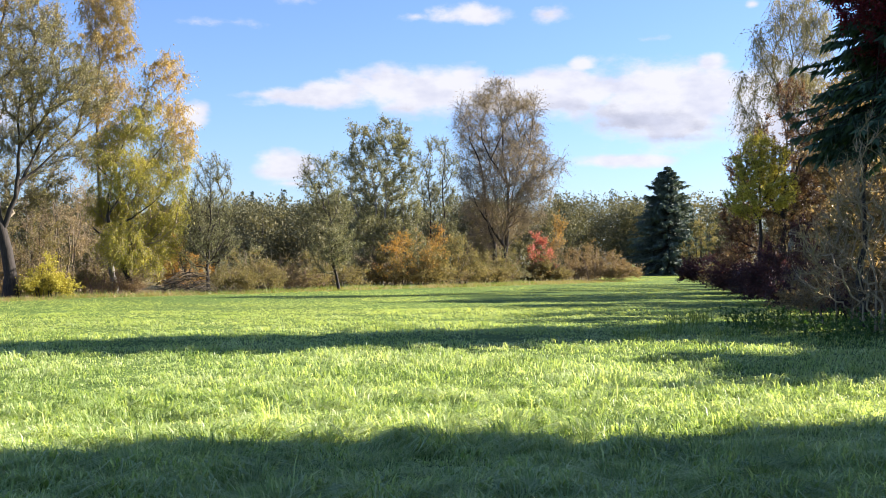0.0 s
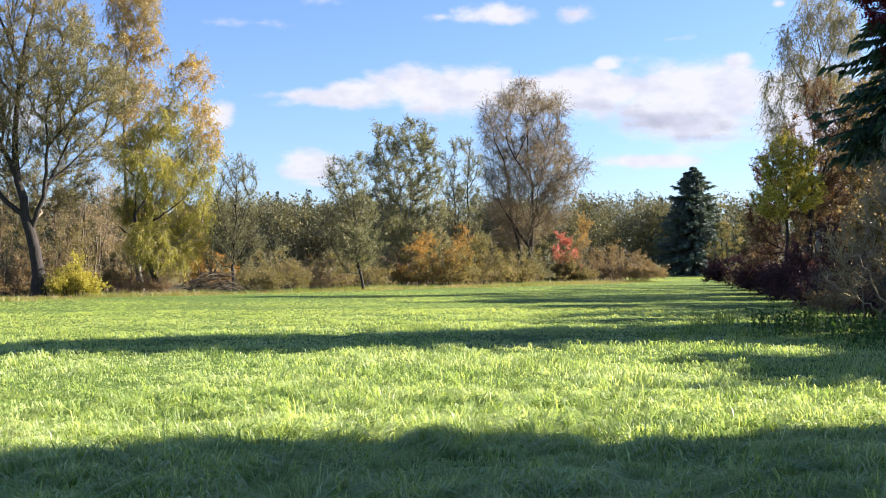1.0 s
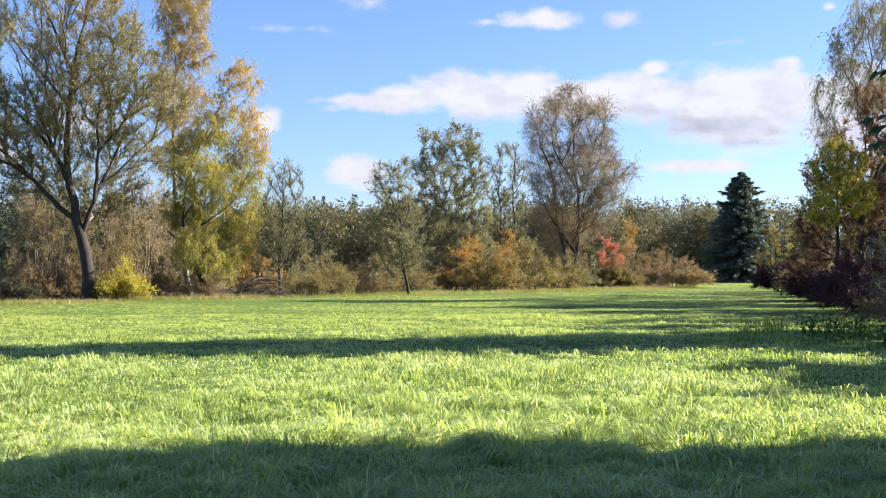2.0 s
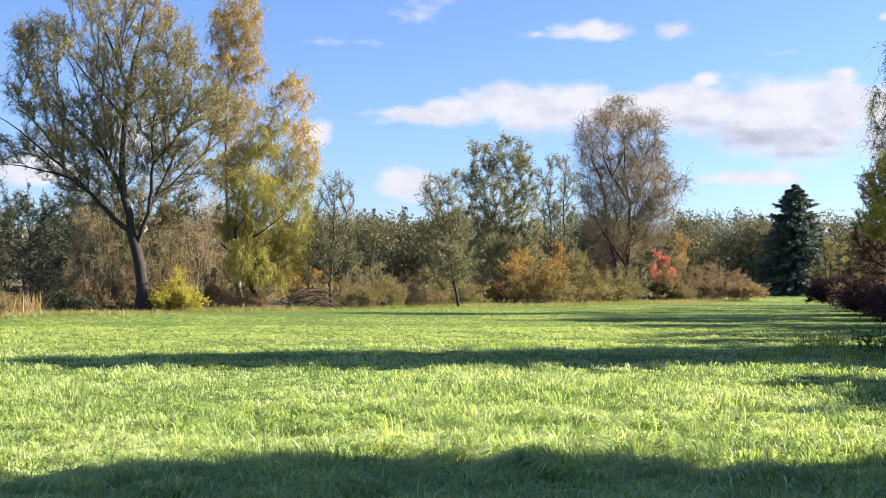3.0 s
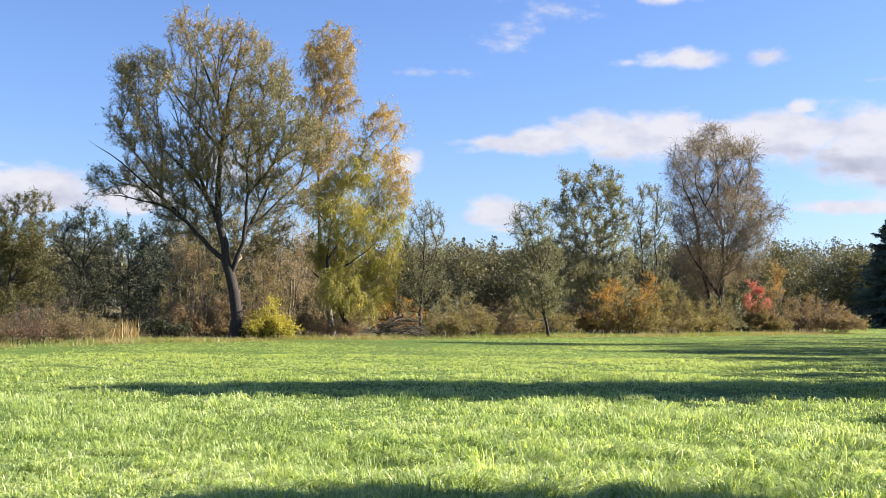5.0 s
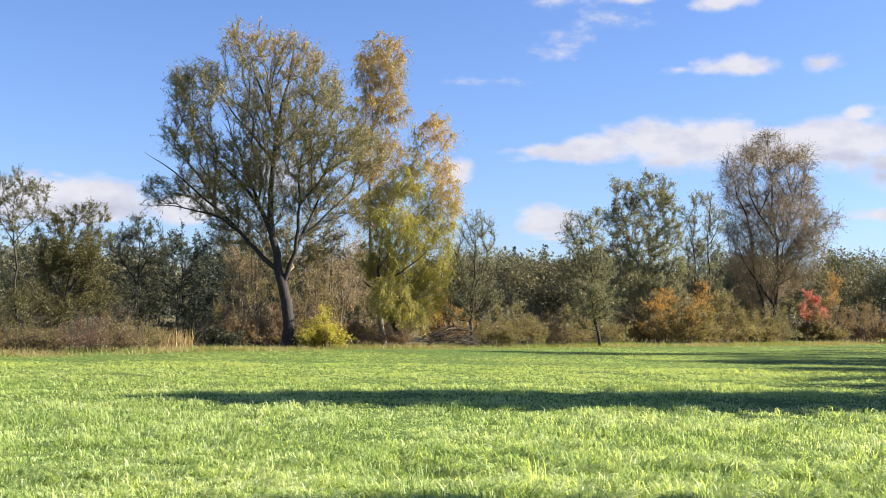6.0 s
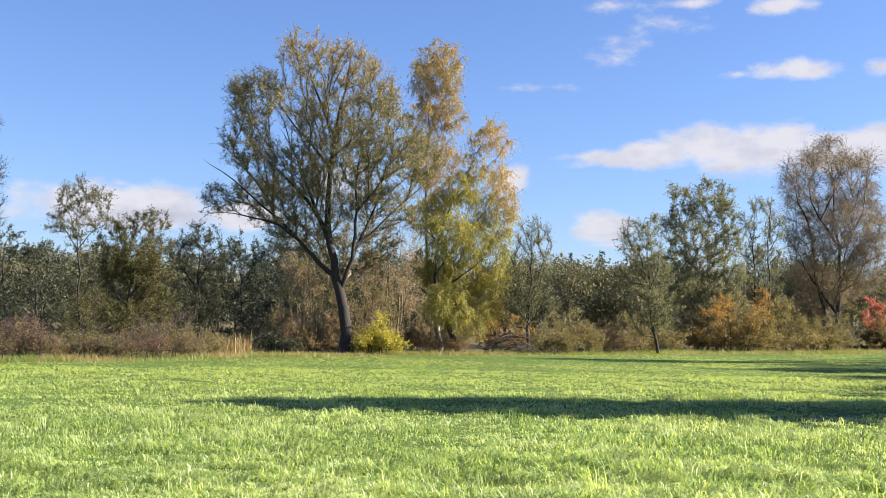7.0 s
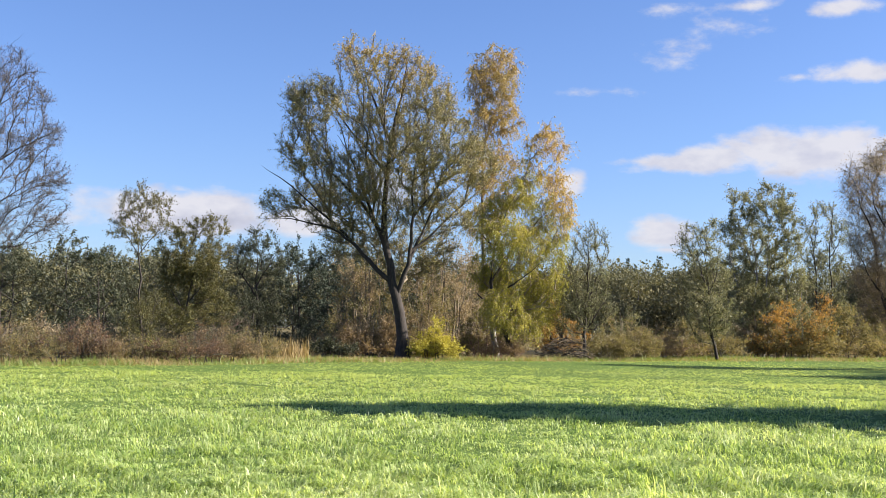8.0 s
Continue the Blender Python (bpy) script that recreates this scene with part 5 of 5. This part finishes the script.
# young trees and scrub filling the row
shrub("thicket_shrub", -29.77, 68.84, 1.58, 9.22, "tall thin olive-leaved thicket in the row of trees", leaf='olive', bark='bark_willow', twig='twig_tan', seed=150, size=0.104, group='thicket in the row', foliage=6, stems=6, dens=0.5)
shrub("thicket_shrub", -28.04, 67.40, 2.38, 8.68, "tall thin tan-leaved thicket in the row of trees", leaf='tan', bark='bark_willow', twig='twig_tan', seed=151, size=0.104, group='thicket in the row', foliage=6, stems=6, dens=0.5)
shrub("thicket_shrub", -25.65, 69.41, 2.23, 8.47, "tall thin olive-leaved thicket in the row of trees", leaf='olive', bark='bark_willow', twig='twig_tan', seed=152, size=0.104, group='thicket in the row', foliage=6, stems=6, dens=0.5)
shrub("thicket_shrub", -24.18, 72.04, 2.48, 10.62, "tall thin tan-leaved thicket in the row of trees", leaf='tan', bark='bark_willow', twig='twig_tan', seed=153, size=0.104, group='thicket in the row', foliage=6, stems=6, dens=0.5)
shrub("thicket_shrub", -28.18, 64.08, 1.76, 5.54, "tall thin olive-leaved thicket in the row of trees", leaf='olive', bark='bark_willow', twig='twig_tan', seed=154, size=0.104, group='thicket in the row', foliage=6, stems=6, dens=0.5)
shrub("thicket_shrub", -26.32, 67.02, 1.45, 5.35, "tall thin olive-leaved thicket in the row of trees", leaf='olive', bark='bark_willow', twig='twig_tan', seed=155, size=0.104, group='thicket in the row', foliage=6, stems=6, dens=0.5)
shrub("thicket_shrub", -7.34, 91.71, 2.08, 4.86, "tall thin green thicket in the row of trees", leaf='alder', bark='bark_willow', twig='twig_tan', seed=156, size=0.104, group='thicket in the row', foliage=6, stems=6, dens=0.5)
shrub("thicket_shrub", -5.61, 89.83, 2.26, 3.89, "tall thin tan-leaved thicket in the row of trees", leaf='tan', bark='bark_willow', twig='twig_tan', seed=157, size=0.104, group='thicket in the row', foliage=6, stems=6, dens=0.5)
shrub("thicket_shrub", 1.79, 99.98, 2.51, 5.61, "tall thin olive-leaved thicket in the row of trees", leaf='olive', bark='bark_willow', twig='twig_tan', seed=158, size=0.104, group='thicket in the row', foliage=6, stems=6, dens=0.5)
shrub("thicket_shrub", -1.17, 95.99, 2.41, 4.50, "tall thin olive-leaved thicket in the row of trees", leaf='olive', bark='bark_willow', twig='twig_tan', seed=159, size=0.104, group='thicket in the row', foliage=6, stems=6, dens=0.5)
shrub("thicket_shrub", 3.43, 103.94, 2.35, 4.72, "tall thin olive-leaved thicket in the row of trees", leaf='olive', bark='bark_willow', twig='twig_tan', seed=160, size=0.104, group='thicket in the row', foliage=6, stems=6, dens=0.5)
shrub("thicket_shrub", 6.68, 105.79, 2.40, 4.23, "tall thin olive-leaved thicket in the row of trees", leaf='olive', bark='bark_willow', twig='twig_tan', seed=161, size=0.104, group='thicket in the row', foliage=6, stems=6, dens=0.5)
shrub("thicket_shrub", -8.16, 83.60, 1.69, 2.90, "tall thin olive-leaved thicket in the row of trees", leaf='olive', bark='bark_willow', twig='twig_tan', seed=162, size=0.104, group='thicket in the row', foliage=6, stems=6, dens=0.5)
shrub("thicket_shrub", 14.50, 115.09, 2.33, 3.84, "tall thin tan-leaved thicket in the row of trees", leaf='tan', bark='bark_willow', twig='twig_tan', seed=163, size=0.104, group='thicket in the row', foliage=6, stems=6, dens=0.5)
shrub("thicket_shrub", -10.48, 85.36, 1.94, 3.37, "tall thin olive-leaved thicket in the row of trees", leaf='olive', bark='bark_willow', twig='twig_tan', seed=164, size=0.104, group='thicket in the row', foliage=6, stems=6, dens=0.5)
shrub("thicket_shrub", -12.69, 83.04, 1.90, 3.96, "tall thin olive-leaved thicket in the row of trees", leaf='olive', bark='bark_willow', twig='twig_tan', seed=165, size=0.104, group='thicket in the row', foliage=6, stems=6, dens=0.5)
shrub("thicket_shrub", -14.02, 78.76, 1.81, 4.44, "tall thin green thicket in the row of trees", leaf='alder', bark='bark_willow', twig='twig_tan', seed=166, size=0.104, group='thicket in the row', foliage=6, stems=6, dens=0.5)

# trees beside and behind the camera that shade the foreground
for i, y in enumerate((9.2, 7.7, 5.9, 3.6, 1.0, -1.6, -4.2, -6.8, -9.4)):
    grown_tree("lime_tree", 15.4 + 1.2 * (i % 2), y, (19.0, 17.5, 15.5, 14.5, 16.0, 15.5, 14.5, 16.0, 15.0)[i], 3.4, "tall leafy tree at the shaded meadow edge", 200 + i,
               group="trees shading the meadow", leaf="olive", bark="bark_dark", size=1.0, tips=100, foliage=6, reach=1.0, girth=0.25, clear=0.1, twig_r=0.02)
grown_tree("lime_tree", 16.2, 13.0, 17.0, 2.5, "tall leafy tree at the shaded meadow edge", 219, group="trees shading the meadow", leaf="olive",
           bark="bark_dark", size=0.8, tips=130, foliage=8, reach=0.9, girth=0.22, clear=0.48)
grown_tree("hornbeam_tree", 16.2, 19.2, 6.8, 2.5, "small leafy tree in the shaded tree belt", 238, leaf="brown", bark="bark_dark", size=0.4, tips=130,
           foliage=8, reach=0.7, girth=0.1, clear=0.08)
grown_tree("hornbeam_tree", 15.2, 13.5, 7.0, 1.6, "small leafy tree in the shaded tree belt", 235, leaf="brown", bark="bark_dark", size=0.4, tips=110,
           foliage=8, reach=0.6, girth=0.1, clear=0.08)
grown_tree("hornbeam_tree", 16.8, 22.6, 7.2, 2.3, "small leafy tree in the shaded tree belt", 236, leaf="brown", bark="bark_dark", size=0.4, tips=130,
           foliage=8, reach=0.7, girth=0.1, clear=0.08)
grown_tree("hornbeam_tree", 18.4, 32.6, 8.8, 2.6, "slender leafy tree in the shaded tree belt", 237, leaf="brown", bark="bark_dark", size=0.4, tips=150,
           foliage=8, reach=0.7, girth=0.14, clear=0.1)
BELT = ((17.8, 36.0, 8.4), (17.5, 40.5, 8.2), (19.4, 44.0, 7.6), (18.6, 47.5, 9.0), (21.5, 51.0, 11.5), (20.5, 55.5, 11.0), (23.4, 59.0, 13.0), (22.5, 63.5, 12.0),
        (25.8, 67.5, 14.5), (25.5, 73.0, 15.0), (28.0, 78.0, 14.0), (28.5, 83.0, 13.0), (31.0, 88.0, 12.0), (31.0, 94.0, 12.5))
for i, (x, y, h) in enumerate(BELT):
    grown_tree("hornbeam_tree", x, y, h, 2.9, "leafy brown-green tree behind the shaded hedge", 240 + i, group="trees behind the hedge", leaf="brown",
               bark="bark_dark", size=0.24, tips=110, foliage=6, reach=0.8, girth=0.16, clear=0.1)

# shrubs out of view, added to shade the ground below the hedge
for i, (x, y) in enumerate(((14.2, 26.6), (14.6, 31.2), (15.0, 24.6))):
    shrub("hedge_shrub", x, y, 2.0, 4.2, "dense dark shrub in the shaded hedge", leaf="brown", seed=260 + i, size=0.3, foliage=8, group="hedge shrubs")

# alders and scrub behind the row
rng = random.Random(11)
# their leaf tint has the shade of the wood put into it
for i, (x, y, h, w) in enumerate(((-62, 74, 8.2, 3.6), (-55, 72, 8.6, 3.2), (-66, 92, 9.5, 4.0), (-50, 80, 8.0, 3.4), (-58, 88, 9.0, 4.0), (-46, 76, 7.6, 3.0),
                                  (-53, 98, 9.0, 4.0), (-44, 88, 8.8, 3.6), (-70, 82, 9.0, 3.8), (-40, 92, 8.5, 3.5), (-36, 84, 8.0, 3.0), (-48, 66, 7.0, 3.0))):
    grown_tree("alder_tree", x, y, h, w, "dark green alder in the damp wood, shade put into its leaf colour", 300 + i, group="alders behind the hedge", leaf="alder_shade", bark="bark_dark",
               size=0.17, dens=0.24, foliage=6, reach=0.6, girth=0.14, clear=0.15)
for i in range(26):
    s = (i + rng.uniform(0.1, 0.9)) / 26
    x, y = -31 + 46 * s, 33 + 72 * s
    off = rng.uniform(8.0, 15.0) if s < 0.5 else rng.uniform(4.5, 11.0)
    x, y = x - 0.8375 * off, y + 0.5466 * off
    if abs(x + 30) < 2.5 and y < 62:
        continue
    h = rng.uniform(1.8, 4.2)
    kind = rng.choice(["olive", "brown", "tan", "olive", "alder", "tan"])
    shrub("scrub_bush", x, y, h * rng.uniform(0.6, 0.85), h, "wild %s scrub bush behind the meadow edge" % {"alder": "green", "orange": "rusty"}.get(kind, kind),
          leaf=kind, bark=rng.choice(["twig_tan", "twig_red", "bark"]), seed=400 + i, dens=0.3, size=0.111, foliage=5, group="scrub behind the meadow")


# rough grass and weeds along the foot of the row
def edge_weeds(name, label, material, count, low, high, seed, spread):
    rng = np.random.default_rng(seed)
    s = rng.uniform(-0.06, 1.03, count)
    off = rng.normal(1.0, spread, count) + np.interp(s, [0.4, 0.7], [3.4, 0.2])
    x, y = -26.3 + 43.4 * s - 0.8375 * off, 41.2 + 66.5 * s + 0.5466 * off
    patch = value_noise(rng, x, y, 2.5)
    h = rng.uniform(low, high, count) * (0.35 + 0.9 * patch)
    ob = new(name, blades(rng, x, y, h, rng.uniform(0.02, 0.045, count), rng.uniform(0.2, 1.3, count), rng.uniform(0, 6.3, count), False, material, name))
    tagged(ob, label, "grass", kind="stuff")


def reed_bed(name, label, count, x0, y0, rx, ry, low, high, seed):
    rng = np.random.default_rng(seed)
    a, r = rng.uniform(0, 6.283, count), np.sqrt(rng.uniform(0, 1, count))
    x, y = x0 + rx * r * np.cos(a), y0 + ry * r * np.sin(a)
    h = rng.uniform(low, high, count)
    ob = new(name, blades(rng, x, y, h, rng.uniform(0.03, 0.07, count), rng.uniform(0.02, 0.6, count), rng.uniform(0, 6.3, count), False, "straw", name))
    tagged(ob, label, "reeds", kind="stuff")


FOOT = ((-33.0, 32.0), (-30.2, 36.0), (-27.6, 39.6), (-25.0, 42.6), (-24.4, 47.0), (-24.3, 53.0), (-21.6, 57.0), (-17.6, 62.6), (-13.6, 66.2), (-11.2, 70.0), (-9.2, 76.0), (-6.2, 82.0),
        (-2.0, 86.0), (3.0, 95.0), (8.0, 103.5), (13.0, 106.0), (17.0, 106.0))


def foot_weeds(name, label, material, count, low, high, seed, width):
    """Tall weeds close along the foot of the shrubs."""
    rng = np.random.default_rng(seed)
    line = np.array(FOOT)
    s = rng.uniform(0, len(line) - 1, count)
    x, y = np.interp(s, range(len(line)), line[:, 0]), np.interp(s, range(len(line)), line[:, 1])
    off = rng.normal(0, width, count)
    x, y = x - 0.8375 * off, y + 0.5466 * off
    patch = value_noise(rng, x, y, 1.6)
    h = rng.uniform(low, high, count) * (0.3 + 1.0 * patch ** 1.5)
    ob = new(name, blades(rng, x, y, h, rng.uniform(0.015, 0.04, count), rng.uniform(0.2, 1.4, count), rng.uniform(0, 6.3, count), False, material, name))
    tagged(ob, label, "weeds", kind="stuff")


foot_weeds("foot_grass", "long dry grass at the foot of the shrubs", "straw", 9000, 0.15, 0.6, 25, 0.5)
foot_weeds("foot_weeds", "long green weeds at the foot of the shrubs", "coarse_grass", 16000, 0.15, 0.6, 26, 0.5)
reed_bed("reeds", "pale dry reeds beside the gap in the hedge", 420, -26.6, 52.3, 1.3, 1.0, 0.4, 1.4, 31)
reed_bed("fallow_grass", "pale dry grass on the field beyond the trees", 14000, -40.0, 88.0, 16.0, 26.0, 0.15, 0.4, 32)
edge_weeds("dry_grass", "tall straw-coloured dry grass at the meadow edge", "straw", 16000, 0.14, 0.48, 21, 1.4)
edge_weeds("rough_grass", "rough green weeds at the meadow edge", "tall_grass", 22000, 0.12, 0.40, 22, 1.2)


# ---- the far wood ----
STANDS = ((-11, -6), (5, 11), (5, 11), (-38, -24), (-20, -14))          # bearings between which the conifers stand


def far_wood(name, label, count, seed, leaf, conifer_like, near, far, height):
    rng = np.random.default_rng(seed)
    vs, fs, tv, tf, off, toff = [], [], [], [], 0, 0
    for i in range(count):
        b = math.radians(rng.uniform(*STANDS[rng.integers(len(STANDS))]) if conifer_like else rng.uniform(-46, 24))
        r = rng.uniform(near, far) if b < math.radians(6) else rng.uniform(215, 290)
        x, y = math.sin(b) * r, math.cos(b) * r
        h = (math.tan(math.radians(height)) * r + 1.6) * (rng.uniform(0.80, 1.04) if conifer_like else rng.uniform(0.80, 1.0))
        w = h * (rng.uniform(0.22, 0.30) if conifer_like else rng.uniform(0.36, 0.52))
        n = 900 if conifer_like else 2500
        s = 1 - rng.uniform(0, 1, n) ** 0.62
        if conifer_like:
            z = h * (0.12 + 0.88 * s)
            rad = w * (1 - s) * rng.uniform(0.4, 1.1, n) + 0.1
        else:
            # a rounded crown of many clumps
            k = 24
            d = unit(rng.normal(0, 1, (k, 3)))
            c = d * np.array([w * 0.74, w * 0.74, h * 0.36]) * rng.uniform(0.6, 1.0, (k, 1)) + np.array([0, 0, h * 0.58])
            own = rng.integers(0, k, n)
            q = unit(rng.normal(0, 1, (n, 3))) * rng.uniform(0.5, 1.0, (n, 1)) * w * 0.34
        if conifer_like:
            a = rng.uniform(0, 2 * np.pi, n)
            p = np.stack([x + np.cos(a) * rad, y + np.sin(a) * rad, z], 1)
        else:
            p = np.array([x, y, 0]) + c[own] + q
            low = rng.uniform(0, 1, n) < 0.15          # brambles and saplings at the foot
            p[low, 2] = rng.uniform(0.1, 0.35, low.sum()) * h
            p[:, 2] = np.maximum(p[:, 2], 0.2)
        v, f = leaves(rng, p, 0.37 if not conifer_like else 0.34, 0.25 if conifer_like else 0.0, 0.45)
        vs.append(v), fs.append(f + off)
        off += len(v)
        # the dense inner crown
        t = np.linspace(0, 1, 7)[:, None]
        c = np.linspace(0, 2 * np.pi, 9)[None, :-1]
        if conifer_like:
            cz, cr = h * (0.12 + 0.5 * t), w * 0.2 * (1 - t) + 0.02
        else:
            cz, cr = h * (0.15 + 0.4 * t), w * 0.15 * np.sqrt(np.maximum(0.001, 1 - (1.9 * t - 0.9) ** 2))
        cr = cr * rng.uniform(0.5, 1.3, (7, 8))
        core = np.stack([x + cr * np.cos(c), y + cr * np.sin(c), cz + rng.uniform(-0.3, 0.3, (7, 8))], -1).reshape(-1, 3)
        k = np.arange(56).reshape(7, 8)
        j = np.roll(k, -1, axis=1)
        tri = np.concatenate([np.stack([k[:-1], j[:-1], j[1:]], -1).reshape(-1, 3), np.stack([k[:-1], j[1:], k[1:]], -1).reshape(-1, 3)])
        vs.append(core), fs.append(tri + off)
        off += len(core)
        line = np.array([[(x, y, -0.2), (x, y, h * 0.5), (x, y, h * 0.95)]])
        v, f = tubes(line, np.array([[0.18, 0.12, 0.03]]), 5)
        tv.append(v), tf.append(f + toff)
        toff += len(v)
    root = new(name, mesh_from(name, np.concatenate(vs), [np.concatenate(fs)], leaf))
    tagged(root, label, "wood", kind="stuff")
    stems = new("far_tree_stems", mesh_from("far_tree_stems", np.concatenate(tv), [np.concatenate(tf)], "bark"))
    tagged(stems, "slim grey stems of the distant wood", "wood", kind="stuff")


far_wood("far_broadleaf_wood", "distant broadleaf wood, haze put into its olive and ochre colours", 205, 1, "wood_far", False, 165, 235, 3.8)
far_wood("far_conifer_wood", "distant dark conifer wood", 42, 2, "conifer_far", True, 190, 280, 3.8)


# ---- brush pile and taller plants ----
def brush_pile(x, y):
    rng = np.random.default_rng(51)
    root = empty("brush_pile", x, y, bearing(x, y), "heap of cut grey branches at the meadow edge", "brush pile")
    for i in range(170):
        u = rng.uniform(-1, 1)
        top = 1.2 * (1 - u * u) ** 0.6
        z = rng.uniform(0.03, max(0.1, top))
        a = rng.normal(0, 0.5)
        half = rng.uniform(0.35, 0.85)
        c = np.array([u * 1.25, rng.uniform(-0.8, 0.8), z])
        d = np.array([math.cos(a), math.sin(a) * 0.6, rng.normal(0, 0.16)])
        line = curve(rng, c - d * half, c + d * half, 5, sag=rng.uniform(0.0, 0.3), wander=0.07)
        line[..., 2] = np.maximum(line[..., 2], 0.03)
        r = rng.uniform(0.010, 0.028)
        v, f = tubes(line, r * np.array([[1.0, 0.9, 0.8, 0.6, 0.35]]), 5)
        part("stick", mesh_from("stick", v, [f], rng.choice(["bark", "twig_tan", "bark_dark"])), root)


brush_pile(-14.94, 65.81)


def grass_tuft(name, x, y, radius, height, count, label, material, seed, lean=0.5, width=0.012):
    rng = np.random.default_rng(seed)
    a, r = rng.uniform(0, 6.283, count), np.sqrt(rng.uniform(0, 1, count)) * radius
    px, py = r * np.cos(a), r * np.sin(a)
    h = height * rng.uniform(0.45, 1.1, count)
    way = a + rng.normal(0, 0.6, count)
    ob = new(name, blades(rng, px, py, h, np.full(count, width) * rng.uniform(0.6, 1.4, count), rng.uniform(0.1, lean, count), way, True, material, name))
    ob.matrix_basis = pose(x, y, 0)
    tagged(ob, label, "grass tuft", "grass tufts")


for i, (x, y, radius, height, count) in enumerate(((6.03, 27.92, 0.50, 0.62, 150), (5.10, 25.71, 0.35, 0.40, 90), (6.99, 30.56, 0.30, 0.55, 60), (6.10, 24.05, 0.40, 0.40, 90), (4.07, 24.21, 0.40, 0.35, 90))):
    grass_tuft("tall_grass_tuft", x, y, radius, height, count, "tall arching grass tuft above the meadow", "tall_grass", 60 + i, 0.7)
for i, (x, y, radius, height, count) in enumerate(((-2.96, 11.50, 0.5, 0.2, 330), (1.71, 12.90, 0.5, 0.2, 300), (-1.24, 29.09, 0.6, 0.2, 260), (1.09, 18.16, 0.35, 0.25, 180), (3.58, 18.55, 0.4, 0.2, 200), (-1.55, 21.36, 0.5, 0.2, 220))):
    grass_tuft("grass_tuft", x, y, radius, height, count, "coarse dark green grass tuft in the meadow", "coarse_grass", 80 + i, 1.7, 0.015)


def nettles(x, y, seed):
    """A patch of nettles: upright stems with pairs of toothed leaves."""
    rng = np.random.default_rng(seed)
    root = empty("nettle_patch", x, y, 0, "low patch of grey-green nettles below the hedge", "weeds", "nettle patches")
    n = 26
    px, py = rng.normal(0, 0.3, n), rng.normal(0, 0.3, n)
    h = rng.uniform(0.25, 0.6, n)
    top = np.stack([px + rng.normal(0, 0.08, n), py + rng.normal(0, 0.08, n), h], 1)
    line = curve(rng, np.stack([px, py, np.zeros(n)], 1), top, 4, wander=0.03)
    v, f = tubes(line, np.full((n, 4), 0.005), 3)
    part("stem", mesh_from("stem", v, [f], "nettle"), root, kind="stuff")
    at = line[:, 1:].repeat(5, axis=1).reshape(-1, 3) + rng.normal(0, 0.02, (n * 15, 3))
    v, f = leaves(rng, at, 0.065, 0.3, 0.32)
    v[:, 2] = np.maximum(v[:, 2], 0.02)
    part("leaf", mesh_from("leaf", v, [f], "nettle"), root, kind="stuff")


for i, (x, y) in enumerate(((7.18, 25.54), (7.94, 26.80), (8.13, 25.89), (8.23, 24.65), (9.11, 25.38), (9.09, 23.82), (7.34, 27.32), (7.75, 22.22))):
    nettles(x, y, 700 + i)
